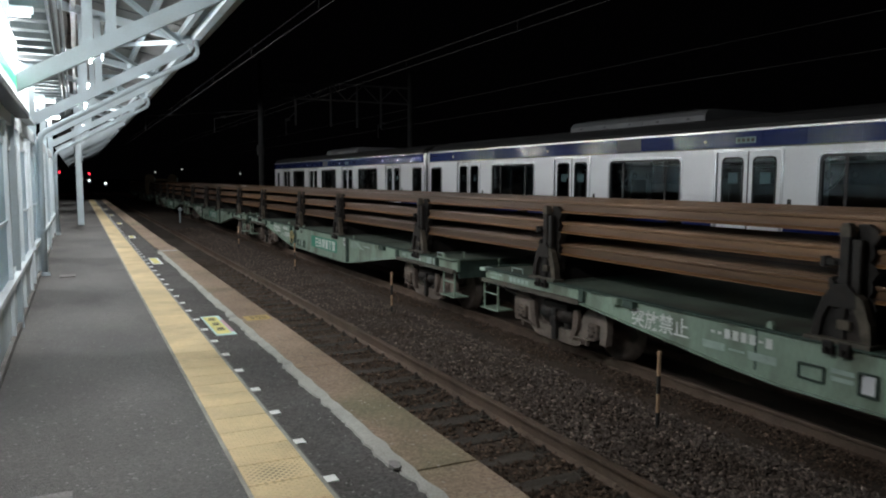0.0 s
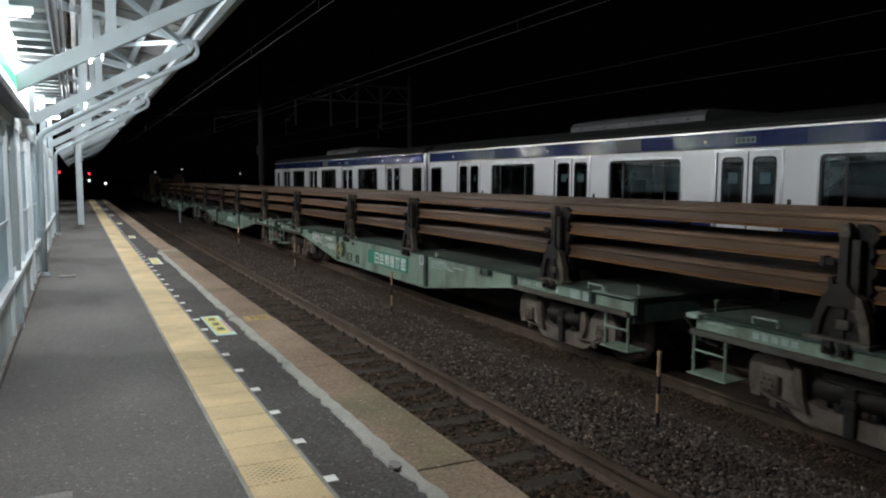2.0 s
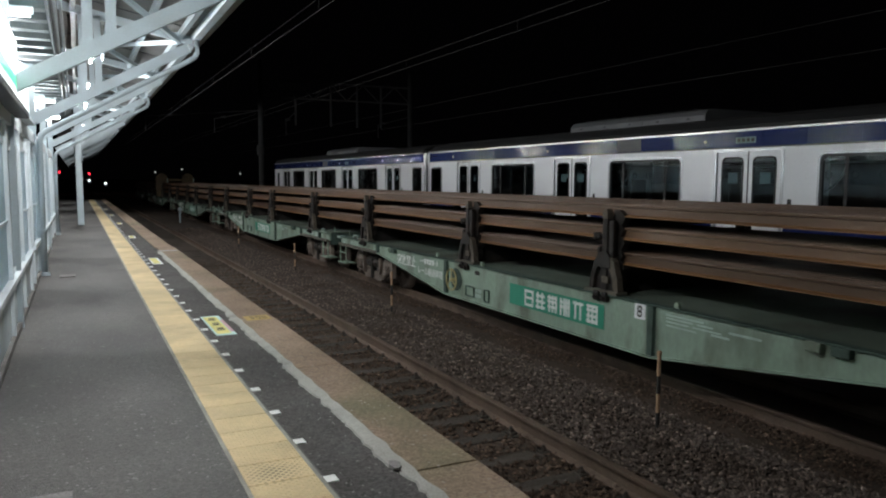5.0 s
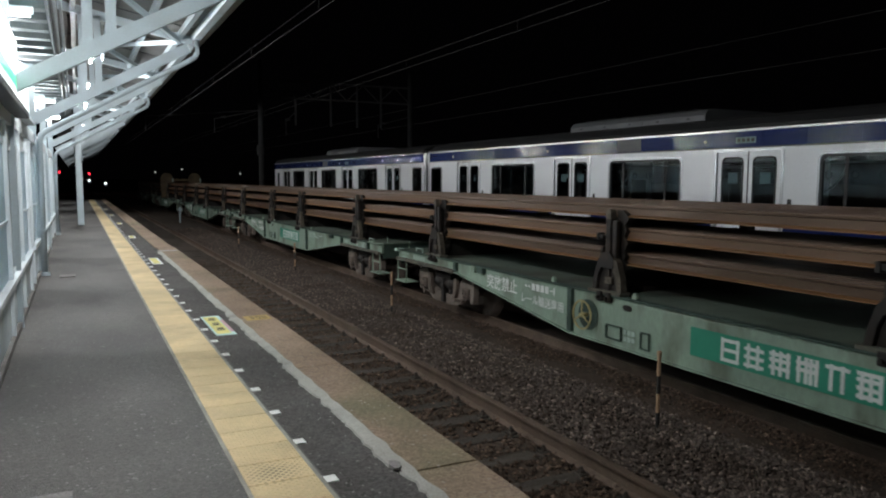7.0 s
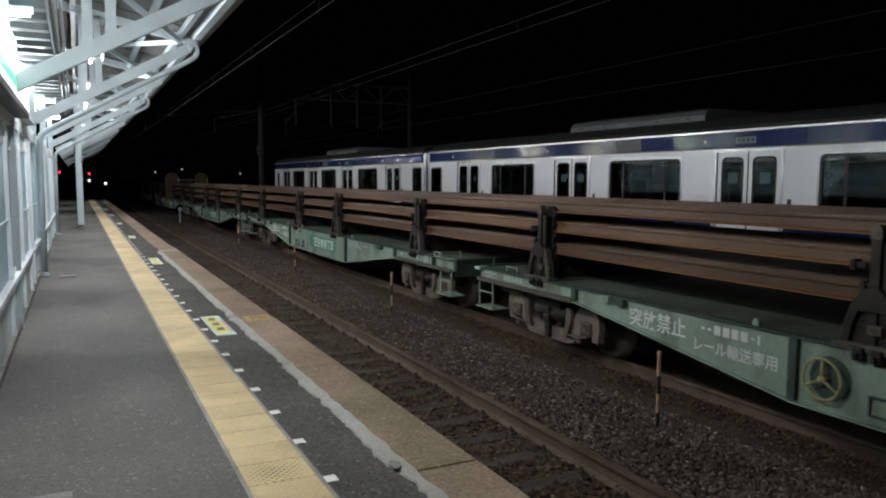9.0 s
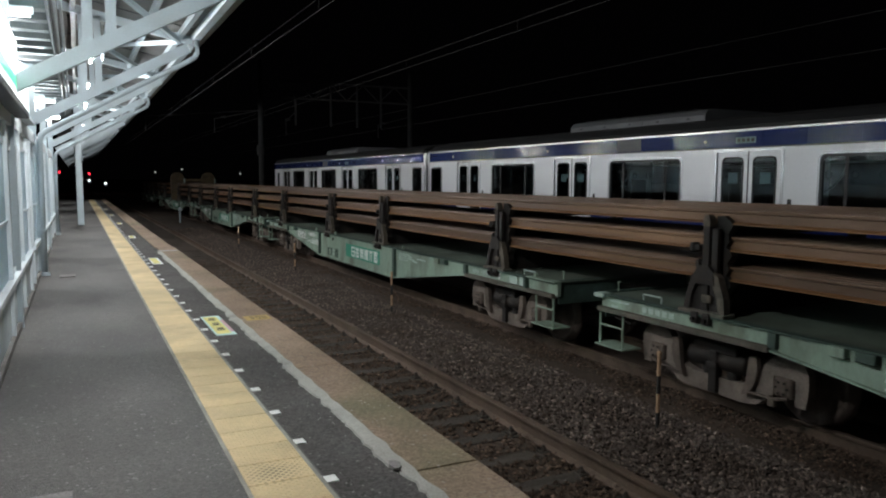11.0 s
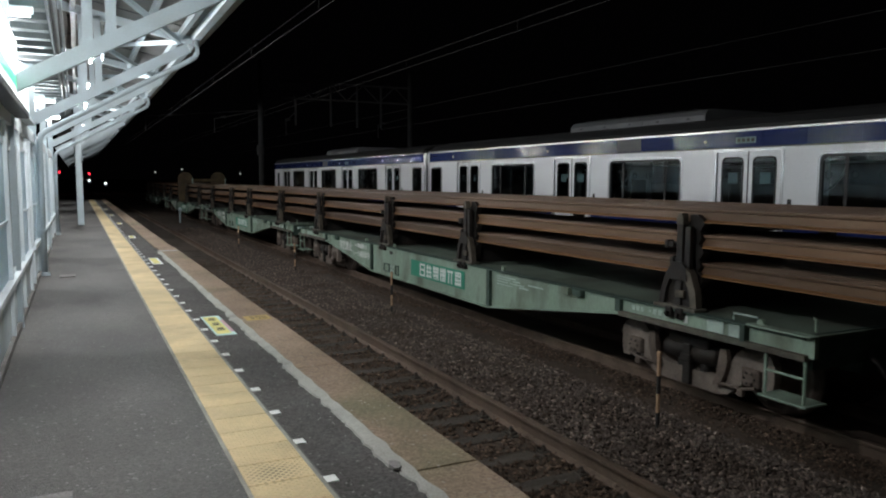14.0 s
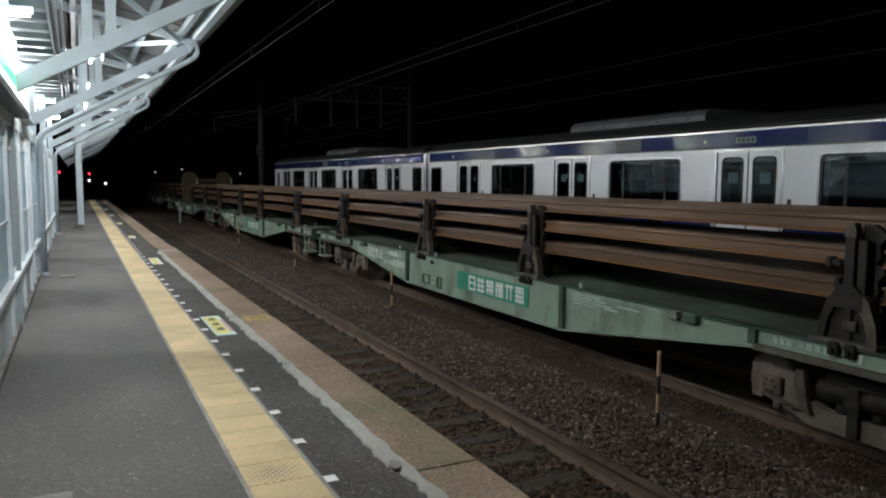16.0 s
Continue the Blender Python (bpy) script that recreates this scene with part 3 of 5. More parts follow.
for a, b in zip(posts_y, posts_y[1:]):
    part("lower_panel", box(B(), XW - 0.04, XW - 0.01, a + 0.035, b - 0.035, ZP + 0.07, 1.40), M_PALEPANEL, wall, "grey-white lower panel")
    if abs(a - 8.36) < 0.01:
        part("window_pane", box(B(), XW - 0.03, XW - 0.022, a + 0.035, b - 0.035, 1.46, 2.80), M_GLASS, wall, "dark window glass")
        part("window_frame", ring(B(), a + 0.035, b - 0.035, 1.46, 2.80, 0.02, 0.05, XW - 0.045, XW - 0.005, 1), M_WALLW, wall)
    else:
        part("upper_panel", box(B(), XW - 0.035, XW - 0.015, a + 0.035, b - 0.035, 1.46, 2.80), M_FROST, wall, "pale blue upper panel")
        part("glazing_bar", box(B(), XW - 0.05, XW + 0.005, a + 0.035, b - 0.035, 2.02, 2.05), M_WALLW, wall)
    part("top_panel", box(B(), XW - 0.035, XW - 0.015, a + 0.035, b - 0.035, 2.86, 3.02), M_PALEPANEL, wall)
part("inner_wall", box(B(), -3.1, -3.0, -4, 24.0, ZP, 4.4), M_PALEPANEL, wall, "rear wall of the shelter")
part("end_wall", box(B(), -3.0, -0.71, 23.9, 24.0, ZP, 3.2), M_PALEPANEL, wall)

# lit station sign on the wall head
sign = thing("station_sign", "backlit white station sign with green stripe above the wall", "sign", at=(0, 0, 0))
part("sign_box", box(B(), -0.66, -0.545, 4.6, 9.55, 3.22, 3.98, 0.01), M_DARKSTEEL, sign, "dark sign casing")
part("sign_face", box(B(), -0.544, -0.538, 4.63, 9.52, 3.26, 3.96), M_SIGNLIT, sign, "glowing white face")
part("sign_stripe", box(B(), -0.5375, -0.535, 4.63, 9.52, 3.42, 3.54), M_SIGNSTRIPE, sign, "green stripe")
part("sign_bracket", box(B(), -0.66, -0.46, 4.5, 9.75, 3.14, 3.215, 0.01), M_DARKSTEEL, sign)
board = thing("direction_sign", "small white lit board hung under the canopy edge", "sign", at=(0, 0, 0))
part("sign_box", box(B(), -0.70, -0.50, 10.6, 12.0, 3.20, 3.26, 0.01), M_PALEPANEL, board)
part("sign_face", box(B(), -0.64, -0.56, 10.65, 11.95, 3.265, 3.90, 0.01), M_SIGNLIT, board, "glowing white face")

# lamps under the canopy
for k, y in enumerate(BAYS):
    yl = y + 5.6
    if yl > 60 or (yl > 32 and k % 2):
        continue
    x, z = 0.31, 4.85 if k == 1 else 4.62
    f = thing("fluorescent_lamp", "white fluorescent lamp under the platform canopy", "lamp", "canopy lamps", at=(x, yl, z))
    part("housing", prism(B(), [(-0.20, 0.0), (-0.185, 0.0), (-0.06, 0.055), (0.06, 0.055), (0.185, 0.0), (0.20, 0.0), (0.07, 0.11), (-0.07, 0.11)], 1, -0.62, 0.62), M_STEELW, f, "white reflector housing")
    part("tube", lathe(B(), [(-0.50, 0.02), (-0.495, 0.024), (0.495, 0.024), (0.50, 0.02)], (0, 0, -0.02), 1, 12), M_TUBE, f, "glowing tube")
    part("stem", box(B(), -0.015, 0.015, -0.015, 0.015, 0.11, roof_z(x) - z - 0.02), M_STEELW, f)
    lamp(x, yl, z - 0.10, LAMP_WATT * (1.0 if yl < 32 else 0.6), 0.06)
    if 8 < y < 26:
        g = thing("fluorescent_lamp", "bare white fluorescent tube fixed across the shelter ceiling", "lamp", "shelter lamps", at=(-0.95, y + 0.02, 4.2))
        part("housing", box(B(), -0.60, 0.60, 0.0, 0.07, 0.02, 0.10, 0.01), M_STEELW, g)
        part("tube", lathe(B(), [(-0.57, 0.02), (0.57, 0.02)], (0, -0.02, 0.0), 0, 12), M_TUBE, g, "glowing tube")
        lamp(-0.95, y - 0.12, 4.12, INNER_WATT)


# ---------------------------------------------------------------- freight wagons
def speed_way(t):
    """Metres run by the freight train after t seconds, slowing down."""
    q = t / 16.0
    return 38.391 * q - 14.953 * q ** 2 + 9.845 * q ** 3 - 6.12 * q ** 4


def text_mesh(name, words, size, material, parent, at, label=""):
    """White letters on a side that faces -x; at is the lower end where reading begins."""
    cu = bpy.data.curves.new(name, "FONT")
    cu.body, cu.size, cu.extrude, cu.offset = words, size, 0.001, size * 0.012
    cu.resolution_u = 3
    tmp = bpy.data.objects.new(name, cu)
    scene.collection.objects.link(tmp)
    me = bpy.data.meshes.new_from_object(tmp.evaluated_get(bpy.context.evaluated_depsgraph_get()))
    bpy.data.objects.remove(tmp)
    me.materials.clear()
    me.materials.append(material)
    me.transform(Matrix(((0, 0, -1, 0), (-1, 0, 0, 0), (0, 1, 0, 0), (0, 0, 0, 1))))
    ob = new(name, me)
    ob.parent, ob.location = parent, at
    if label:
        ob["label"] = label
    return ob


SIDE = -1.25
BELLY = [(-8.55, 1.03), (-8.55, 0.85), (-5.95, 0.84), (-5.2, 0.74), (-2.76, 0.41), (2.56, 0.41), (5.1, 0.74), (5.95, 0.84), (8.55, 0.85), (8.55, 1.03)]


BOGIE_Y, AXLE_Y = 6.88, 0.88


def stanchion(w, y, s):
    """Iron post that holds the rails at the wagon's side s (-1 or 1)."""
    x = s * 1.19
    out = x + s * 0.06
    bm = B()
    box(bm, x - 0.04, x + 0.04, y - 0.045, y + 0.045, 1.05, 2.0, 0.008)
    box(bm, x - 0.03, x + 0.03, y - 0.15, y - 0.07, 1.30, 1.96, 0.008)
    post = part("stanchion", bm, M_BLACKIRON, w, "black iron stanchion")
    # highlight on the post's top, painted as a paler tip
    part("post_tip", prism(B(), [(y - 0.055, 1.98), (y + 0.05, 1.98), (y + 0.045, 2.06), (y + 0.02, 2.10), (y - 0.03, 2.10), (y - 0.05, 2.06)], 0, x - 0.045, x + 0.045), M_LITIRON, post, "stanchion tip in a lit tone")
    # splayed legs, open between them
    xa, xb = sorted((out, out - s * 0.09))
    bm = B()
    prism(bm, [(y + 0.20, 1.05), (y + 0.28, 1.05), (y + 0.24, 1.24), (y + 0.17, 1.44), (y + 0.08, 1.52), (y + 0.09, 1.40), (y + 0.16, 1.26)], 0, xa, xb)
    part("leg", bm, M_BLACKIRON, post)
    bm = B()
    prism(bm, [(y - 0.22, 1.05), (y - 0.30, 1.05), (y - 0.28, 1.24), (y - 0.20, 1.45), (y - 0.09, 1.53), (y - 0.10, 1.40), (y - 0.18, 1.25)], 0, xa, xb)
    # lit look of this leg comes from its colour; the other leg is black iron
    part("leg", bm, M_LITIRON, post, "leg in a lit tone")
    bm = B()
    prism(bm, [(y - 0.15, 1.36), (y + 0.14, 1.36), (y + 0.13, 1.47), (y + 0.07, 1.56), (y - 0.06, 1.57), (y - 0.14, 1.49)], 0, x - 0.07, x + 0.07)
    part("leg_head", bm, M_BLACKIRON, post)
    part("back_plate", prism(B(), [(y - 0.23, 1.05), (y + 0.22, 1.05), (y + 0.14, 1.38), (y - 0.14, 1.38)], 0, x - 0.015, x + 0.015), M_BLACKIRON, post)
    part("wedge", box(B(), *sorted((x + s * 0.015, x + s * 0.055)), y - 0.10, y + 0.03, 1.16, 1.25, 0.012), M_LITIRON, post, "pale wedge block")
    part("base_plate", box(B(), x - 0.10, x + 0.08, y - 0.32, y + 0.32, 1.034, 1.075, 0.008), M_DUSTY, post, "dust-brown base plate")
    for a in (-0.10, 0.06):
        bm = B()
        xc, xd = sorted((x, x + s * 0.125))
        box(bm, xc, xd, y + a - 0.05, y + a + 0.05, 0.935, 1.06, 0.012)
        lathe(bm, [(-0.03, 0.022), (0.03, 0.022)], (x + s * 0.13, y + a, 0.985), 0, 8)
        part("base_clamp", bm, M_BLACKIRON, post)
    for z, reach in ((1.75, 0.22), (1.57, 0.13)):
        bm = B()
        box(bm, x - 0.035, x + 0.035, y + 0.03, y + reach, z - 0.03, z + 0.03, 0.006)
        box(bm, x - 0.05, x + 0.05, y + reach - 0.05, y + reach, z - 0.05, z + 0.045, 0.008)
        lathe(bm, [(-0.03, 0.026), (0.03, 0.026)], (x + s * 0.045, y + 0.08, z), 0, 8)
        part("lug", bm, M_BLACKIRON, post)
    # toothed chock on the load just inside
    bm = B()
    xi = x - s * 0.12
    for z0, z1 in ((1.73, 2.09), (1.42, 1.78), (1.08, 1.48)):
        zm = (z0 + z1) / 2
        prism(bm, [(y - 0.04, z0), (y - 0.17, z0 + 0.03), (y - 0.21, zm - 0.08), (y - 0.19, zm), (y - 0.25, zm + 0.08), (y - 0.22, z1 - 0.05), (y - 0.14, z1), (y - 0.04, z1)], 0, xi - 0.05, xi + 0.05)
    part("chock", bm, M_BLACKIRON, post)


def bogie(w, yc):
    b = tagged(new("bogie"), "dusty cast steel bogie")
    b.parent, b.location = w, (0, yc, 0)
    half = [(0.40, 0.14), (0.56, 0.17), (0.66, 0.25), (0.71, 0.31), (0.745, 0.31), (0.745, 0.52), (1.0, 0.52), (1.0, 0.27), (1.12, 0.27), (1.145, 0.45), (1.14, 0.60),
            (1.09, 0.69), (0.98, 0.745), (0.84, 0.75), (0.73, 0.71), (0.64, 0.61), (0.565, 0.47), (0.47, 0.37), (0.32, 0.33)]
    outline = half + [(-a, z) for a, z in half[::-1]]
    for s in (-1, 1):
        x = s * 0.97
        out = x + s * 0.055
        bm = B()
        prism(bm, outline, 0, x - 0.05, x + 0.05)
        part("side_frame", bm, M_BOGIEFRAME, b, "drop-centre side frame")
        for yy in (-AXLE_Y, AXLE_Y):
            e = 1 if yy > 0 else -1
            bm = B()
            box(bm, x - 0.09, x + 0.09, yy - 0.11, yy + 0.11, 0.33, 0.53, 0.03)
            lathe(bm, [(-0.11, 0.02), (-0.105, 0.06), (-0.09, 0.085), (0.1, 0.10)] if s < 0 else [(-0.1, 0.10), (0.09, 0.085), (0.105, 0.06), (0.11, 0.02)], (x, yy, 0.43), 0, 16)
            axle = part("axle_box", bm, M_BOGIE, b)
            bm = B()
            for k in range(6):
                a = radians(60 * k)
                lathe(bm, [(-0.012, 0.012), (0.012, 0.012)], (out + s * 0.045, yy + 0.062 * math.cos(a), 0.43 + 0.062 * math.sin(a)), 0, 6)
            part("cover_bolts", bm, M_BLACKIRON, axle)
            bm = B()
            xa, xb = sorted((out, out + s * 0.06))
            prism(bm, [(e * 0.50, 0.67), (e * 0.58, 0.67), (e * 0.60, 0.55), (e * 0.57, 0.40), (e * 0.50, 0.27), (e * 0.41, 0.25), (e * 0.46, 0.40), (e * 0.48, 0.55)], 0, xa, xb)
            part("brake_hanger", bm, M_BOGIE, b, "curved brake hanger")
            part("brake_rod", tube(B(), [(out + s * 0.04, e * 0.96, 0.34), (out + s * 0.05, e * 0.80, 0.30), (out + s * 0.05, e * 0.48, 0.29)], 0.018, 8), M_BOGIE, b)
            part("rod_end", box(B(), *sorted((out + s * 0.02, out + s * 0.07)), *sorted((e * 0.74, e * 0.82)), 0.22, 0.31, 0.01), M_BOGIE, b)
            part("brake_shoe", box(B(), s * 0.62 - 0.06, s * 0.62 + 0.06, e * 0.40 - 0.04, e * 0.40 + 0.04, 0.25, 0.58, 0.01), M_BLACKIRON, b)
        part("spring_drum", lathe(B(), [(-0.40, 0.09), (-0.38, 0.115), (-0.03, 0.12), (-0.02, 0.10), (0.02, 0.10), (0.03, 0.12), (0.38, 0.115), (0.40, 0.09)], (x - s * 0.03, 0, 0.52), 1, 16), M_BLACKIRON, b, "", True)
        for yy in (-0.17, 0.17):
            bm = B()
            rings = []
            for i in range(5):
                z = 0.31 + i * 0.034
                rings += [(z, 0.06), (z + 0.016, 0.075), (z + 0.032, 0.06)]
            lathe(bm, rings, (x - s * 0.04, yy, 0), 2, 12)
            part("coil_spring", bm, M_BLACKIRON, b, "", True)
        bm = B()
        box(bm, *sorted((x, out + s * 0.05)), -0.055, 0.055, 0.16, 0.62, 0.012)
        box(bm, *sorted((x, out + s * 0.07)), -0.075, 0.075, 0.42, 0.50, 0.012)
        part("link", bm, M_BLACKIRON, b, "dark vertical link")
        part("bolster_end", box(B(), x - 0.08, x + 0.05, -0.30, 0.30, 0.60, 0.71, 0.02), M_BLACKIRON, b)
    part("bolster", box(B(), -0.88, 0.88, -0.2, 0.2, 0.52, 0.80, 0.02), M_BLACKIRON, b)


def wheelset(w, y):
    bm = B()
    for s in (-1, 1):
        prof = [(0.495, 0.10), (0.495, 0.455), (0.53, 0.458), (0.535, 0.43), (0.62, 0.425), (0.625, 0.37), (0.585, 0.33), (0.575, 0.17), (0.62, 0.12), (0.66, 0.085)]
        lathe(bm, [(s * a, r) for a, r in prof], (0, 0, 0), 0, 32)
    lathe(bm, [(-1.0, 0.06), (1.0, 0.06)], (0, 0, 0), 0, 12)
    ob = part("wheelset", bm, M_WHEEL, w, "dark steel wheels on an axle", True)
    ob.location = (0, y, 0.428)
    return ob


SHALLOW = [(-8.55, 1.03), (-8.55, 0.85), (-5.95, 0.84), (-3.9, 0.575), (-3.3, 0.53), (2.9, 0.53), (3.5, 0.575), (5.95, 0.84), (8.55, 0.85), (8.55, 1.03)]


def wagon(label, belly=BELLY, ribs=(-5.95, -2.76, 2.56, 5.95), stands=(-6.88, -1.82, 1.87, 6.88), seams=()):
    w = tagged(new("flat_wagon"), label, "freight wagon", "rail wagons")
    # frame sides with belly, flanges, ribs
    for s in (-1, 1):
        bm = B()
        prism(bm, belly, 0, s * 1.25 - 0.012 * s, s * 1.25)
        side = part("side_sill", bm, M_GREEN, w, "sage green fish-belly side sill")
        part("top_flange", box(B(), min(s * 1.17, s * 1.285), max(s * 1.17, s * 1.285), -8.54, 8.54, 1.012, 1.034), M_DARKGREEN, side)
        bm = B()
        for (a, za), (b, zb) in zip(belly[1:-2], belly[2:-1]):
            x0, x1 = sorted((s * 1.13, s * 1.30))
            prism(bm, [(a, za - 0.018), (b, zb - 0.018), (b, zb), (a, za)], 0, x0, x1)
        part("bottom_flange", bm, M_GREEN, side)
        for y in seams:
            part("seam", box(B(), min(s * 1.25, s * 1.256), max(s * 1.25, s * 1.256), y - 0.012, y + 0.012, 0.60, 1.01), M_DARKGREEN, side)
        for y in ribs:
            z0 = 0.43 if abs(y) < 3 else 0.86
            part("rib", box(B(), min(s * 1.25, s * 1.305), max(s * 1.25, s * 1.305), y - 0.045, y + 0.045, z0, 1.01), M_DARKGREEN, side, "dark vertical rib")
        for y in (-5.0, 5.15):
            x0, x1 = sorted((s * 1.24, s * 1.33))
            part("lashing_bracket", box(B(), x0, x1, y - 0.24, y - 0.06, 0.93, 1.02, 0.01), M_DARKGREEN, side)
            part("lashing_bracket", box(B(), x0, x1, y + 0.04, y + 0.2, 0.93, 1.02, 0.01), M_GREEN, side)
        for y in (-8.0, -3.1, 1.35, 3.05):
            bm = B()
            prism(bm, [(y - 0.04, 1.034), (y + 0.04, 1.034), (y + 0.035, 1.08), (y + 0.015, 1.105), (y - 0.015, 1.105), (y - 0.035, 1.08)], 0, s * 1.21 - 0.02, s * 1.21 + 0.02)
            part("eye_plate", bm, M_GREEN, side)
        for e in (-1, 1):
            a, b = sorted((e * 7.90, e * 8.63))
            x0, x1 = sorted((s * 1.20, s * 1.262))
            if e < 0:
                panel = part("end_box", box(B(), x0, x1, a, b, 0.84, 1.05, 0.006), M_GREEN, w, "green corner panel")
                x0, x1 = sorted((s * 1.20, s * 1.32))
                part("panel_lip", box(B(), x0, x1, a, b, 1.036, 1.056, 0.004), M_GREEN, panel)
                part("panel_stop", box(B(), x0, x1, e * 7.86 - 0.03, e * 7.86 + 0.03, 0.86, 1.034), M_DARKGREEN, panel)
            else:
                part("corner_lip", box(B(), min(s * 1.16, s * 1.33), max(s * 1.16, s * 1.33), 8.46, 8.63, 0.985, 1.04, 0.012), M_FADED, w, "pale corner lip")
            x0, x1 = sorted((s * 1.20, s * 1.32))
            a, b = sorted((e * 5.98, e * 8.57))
            part("sill_foot", box(B(), x0, x1, a, b, 0.812, 0.872, 0.006), M_DUSTY, w, "dust-brown lower sill flange")
            # corner step
            bm = B()
            y0, y1 = sorted((e * 8.12, e * 8.55))
            tube(bm, [(s * 1.27, y0, 0.86), (s * 1.27, y0, 0.40)], 0.016, 8)
            tube(bm, [(s * 1.27, y1, 0.86), (s * 1.27, y1, 0.40)], 0.016, 8)
            tube(bm, [(s * 1.27, y0, 0.64), (s * 1.27, y1, 0.64)], 0.014, 8)
            box(bm, min(s * 1.02, s * 1.33), max(s * 1.02, s * 1.33), y0 - 0.06, y1 + 0.04, 0.38, 0.40, 0.004)
            part("corner_step", bm, M_GREEN, w, "green step with rungs")
            part("lamp_bracket", tube(B(), [(s * 1.05, e * 8.48, 1.05), (s * 1.05, e * 8.48, 1.16), (s * 1.05, e * 8.45, 1.18)], 0.014, 6), M_GREEN, w)
            part("grab_handle", tube(B(), [(s * 1.15, e * 7.6, 1.03), (s * 1.15, e * 7.6, 1.10), (s * 1.15, e * 7.9, 1.10), (s * 1.15, e * 7.9, 1.03)], 0.012, 6), M_FADED, w)
    part("deck", box(B(), -1.235, 1.235, -8.53, 8.53, 0.99, 1.029), M_DECK, w, "dusty green steel deck")
    for e in (-1, 1):
        a, b = sorted((e * 8.53, e * 8.57))
        part("end_beam", box(B(), -1.2, 1.2, a, b, 0.72, 1.06, 0.01), M_DARKGREEN, w)
        a, b = sorted((e * 7.84, e * 8.62))
        if e < 0:
            part("end_platform", box(B(), -1.24, 1.24, a, b, 1.030, 1.052, 0.006), M_DECK, w)
        bm = B()
        a, b = sorted((e * 8.3, e * 9.0))
        box(bm, -0.12, 0.12, a, b, 0.76, 0.96, 0.02)
        a, b = sorted((e * 8.9, e * 9.09))
        box(bm, -0.17, 0.13, a, b, 0.72, 1.0, 0.04)
        part("coupler", bm, M_BLACKIRON, w, "black automatic coupler")
        part("brake_hose", tube(B(), [(-0.45, e * 8.55, 0.82), (-0.45, e * 8.7, 0.74), (-0.40, e * 8.85, 0.52), (-0.3, e * 9.05, 0.45)], 0.025, 8), M_BLACKIRON, w)
        bogie(w, e * BOGIE_Y)
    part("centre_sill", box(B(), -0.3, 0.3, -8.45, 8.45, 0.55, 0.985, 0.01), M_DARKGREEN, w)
    for y in stands:
        for s in (-1, 1):
            stanchion(w, y, s)
        for z, h in ((1.03, 0.379), (1.565, 0.156), (1.877, 0.128)):
            part("cross_bearer", box(B(), -1.12, 1.12, y - 0.06, y + 0.06, z, z + h), M_BLACKIRON, w)
    for y in (-BOGIE_Y - AXLE_Y, -BOGIE_Y + AXLE_Y, BOGIE_Y - AXLE_Y, BOGIE_Y + AXLE_Y):
        wheelset(w, y)
    return w


XF = SIDE - 0.006


def bars(w, name, y0, z0, rows, material, label):
    """Plain bars where unreadable stencils stand. rows: (offset along reading, height above z0, length, bar height)."""
    if len(rows) > 1:
        group = tagged(new(name), label)
        group.parent, group.location = w, (XF - 0.003, y0, z0)
    for off, dz, length, h in rows:
        if len(rows) > 1:
            part("bar", box(B(), -0.0015, 0.0015, -off - length, -off, dz, dz + h), material, group)
        else:
            ob = part(name, box(B(), -0.0015, 0.0015, -off - length, -off, dz, dz + h), material, w, label)
            ob.location = (XF - 0.003, y0, z0)


def banner(w):
    part("name_banner", box(B(), XF - 0.003, XF, -1.88, 0.40, 0.565, 0.88), M_SIGNGREEN, w, "emerald green painted name panel")
    x0, x1 = XF - 0.0065, XF - 0.0035
    # each mark: level bars (height, from, to) and upright bars (place, from, to) in a unit square
    marks = (([0.05, 0.5, 0.92], [0.08, 0.92]), ([0.1, 0.45, 0.8], [0.22, 0.7]), ([0.3, 0.62, 0.86], [0.2, 0.55, 0.9]),
             ([0.78, 0.5], [0.12, 0.45, 0.66, 0.9]), ([0.9], [0.25, 0.72]), ([0.1, 0.4, 0.72, 0.95], [0.2, 0.55, 0.92]))
    for i, (levels, uprights) in enumerate(marks):
        y, size = -0.03 - i * 0.298, 0.235
        bm = B()
        for v in levels:
            box(bm, x0, x1, y - size, y, 0.605 + v * size - 0.018, 0.605 + v * size + 0.018)
        for v in uprights:
            box(bm, x0 - 0.001, x1, y - v * size - 0.018, y - v * size + 0.018, 0.60, 0.60 + size + 0.01)
        part("banner_marking", bm, M_WHITEPAINT, w, "white block marking")


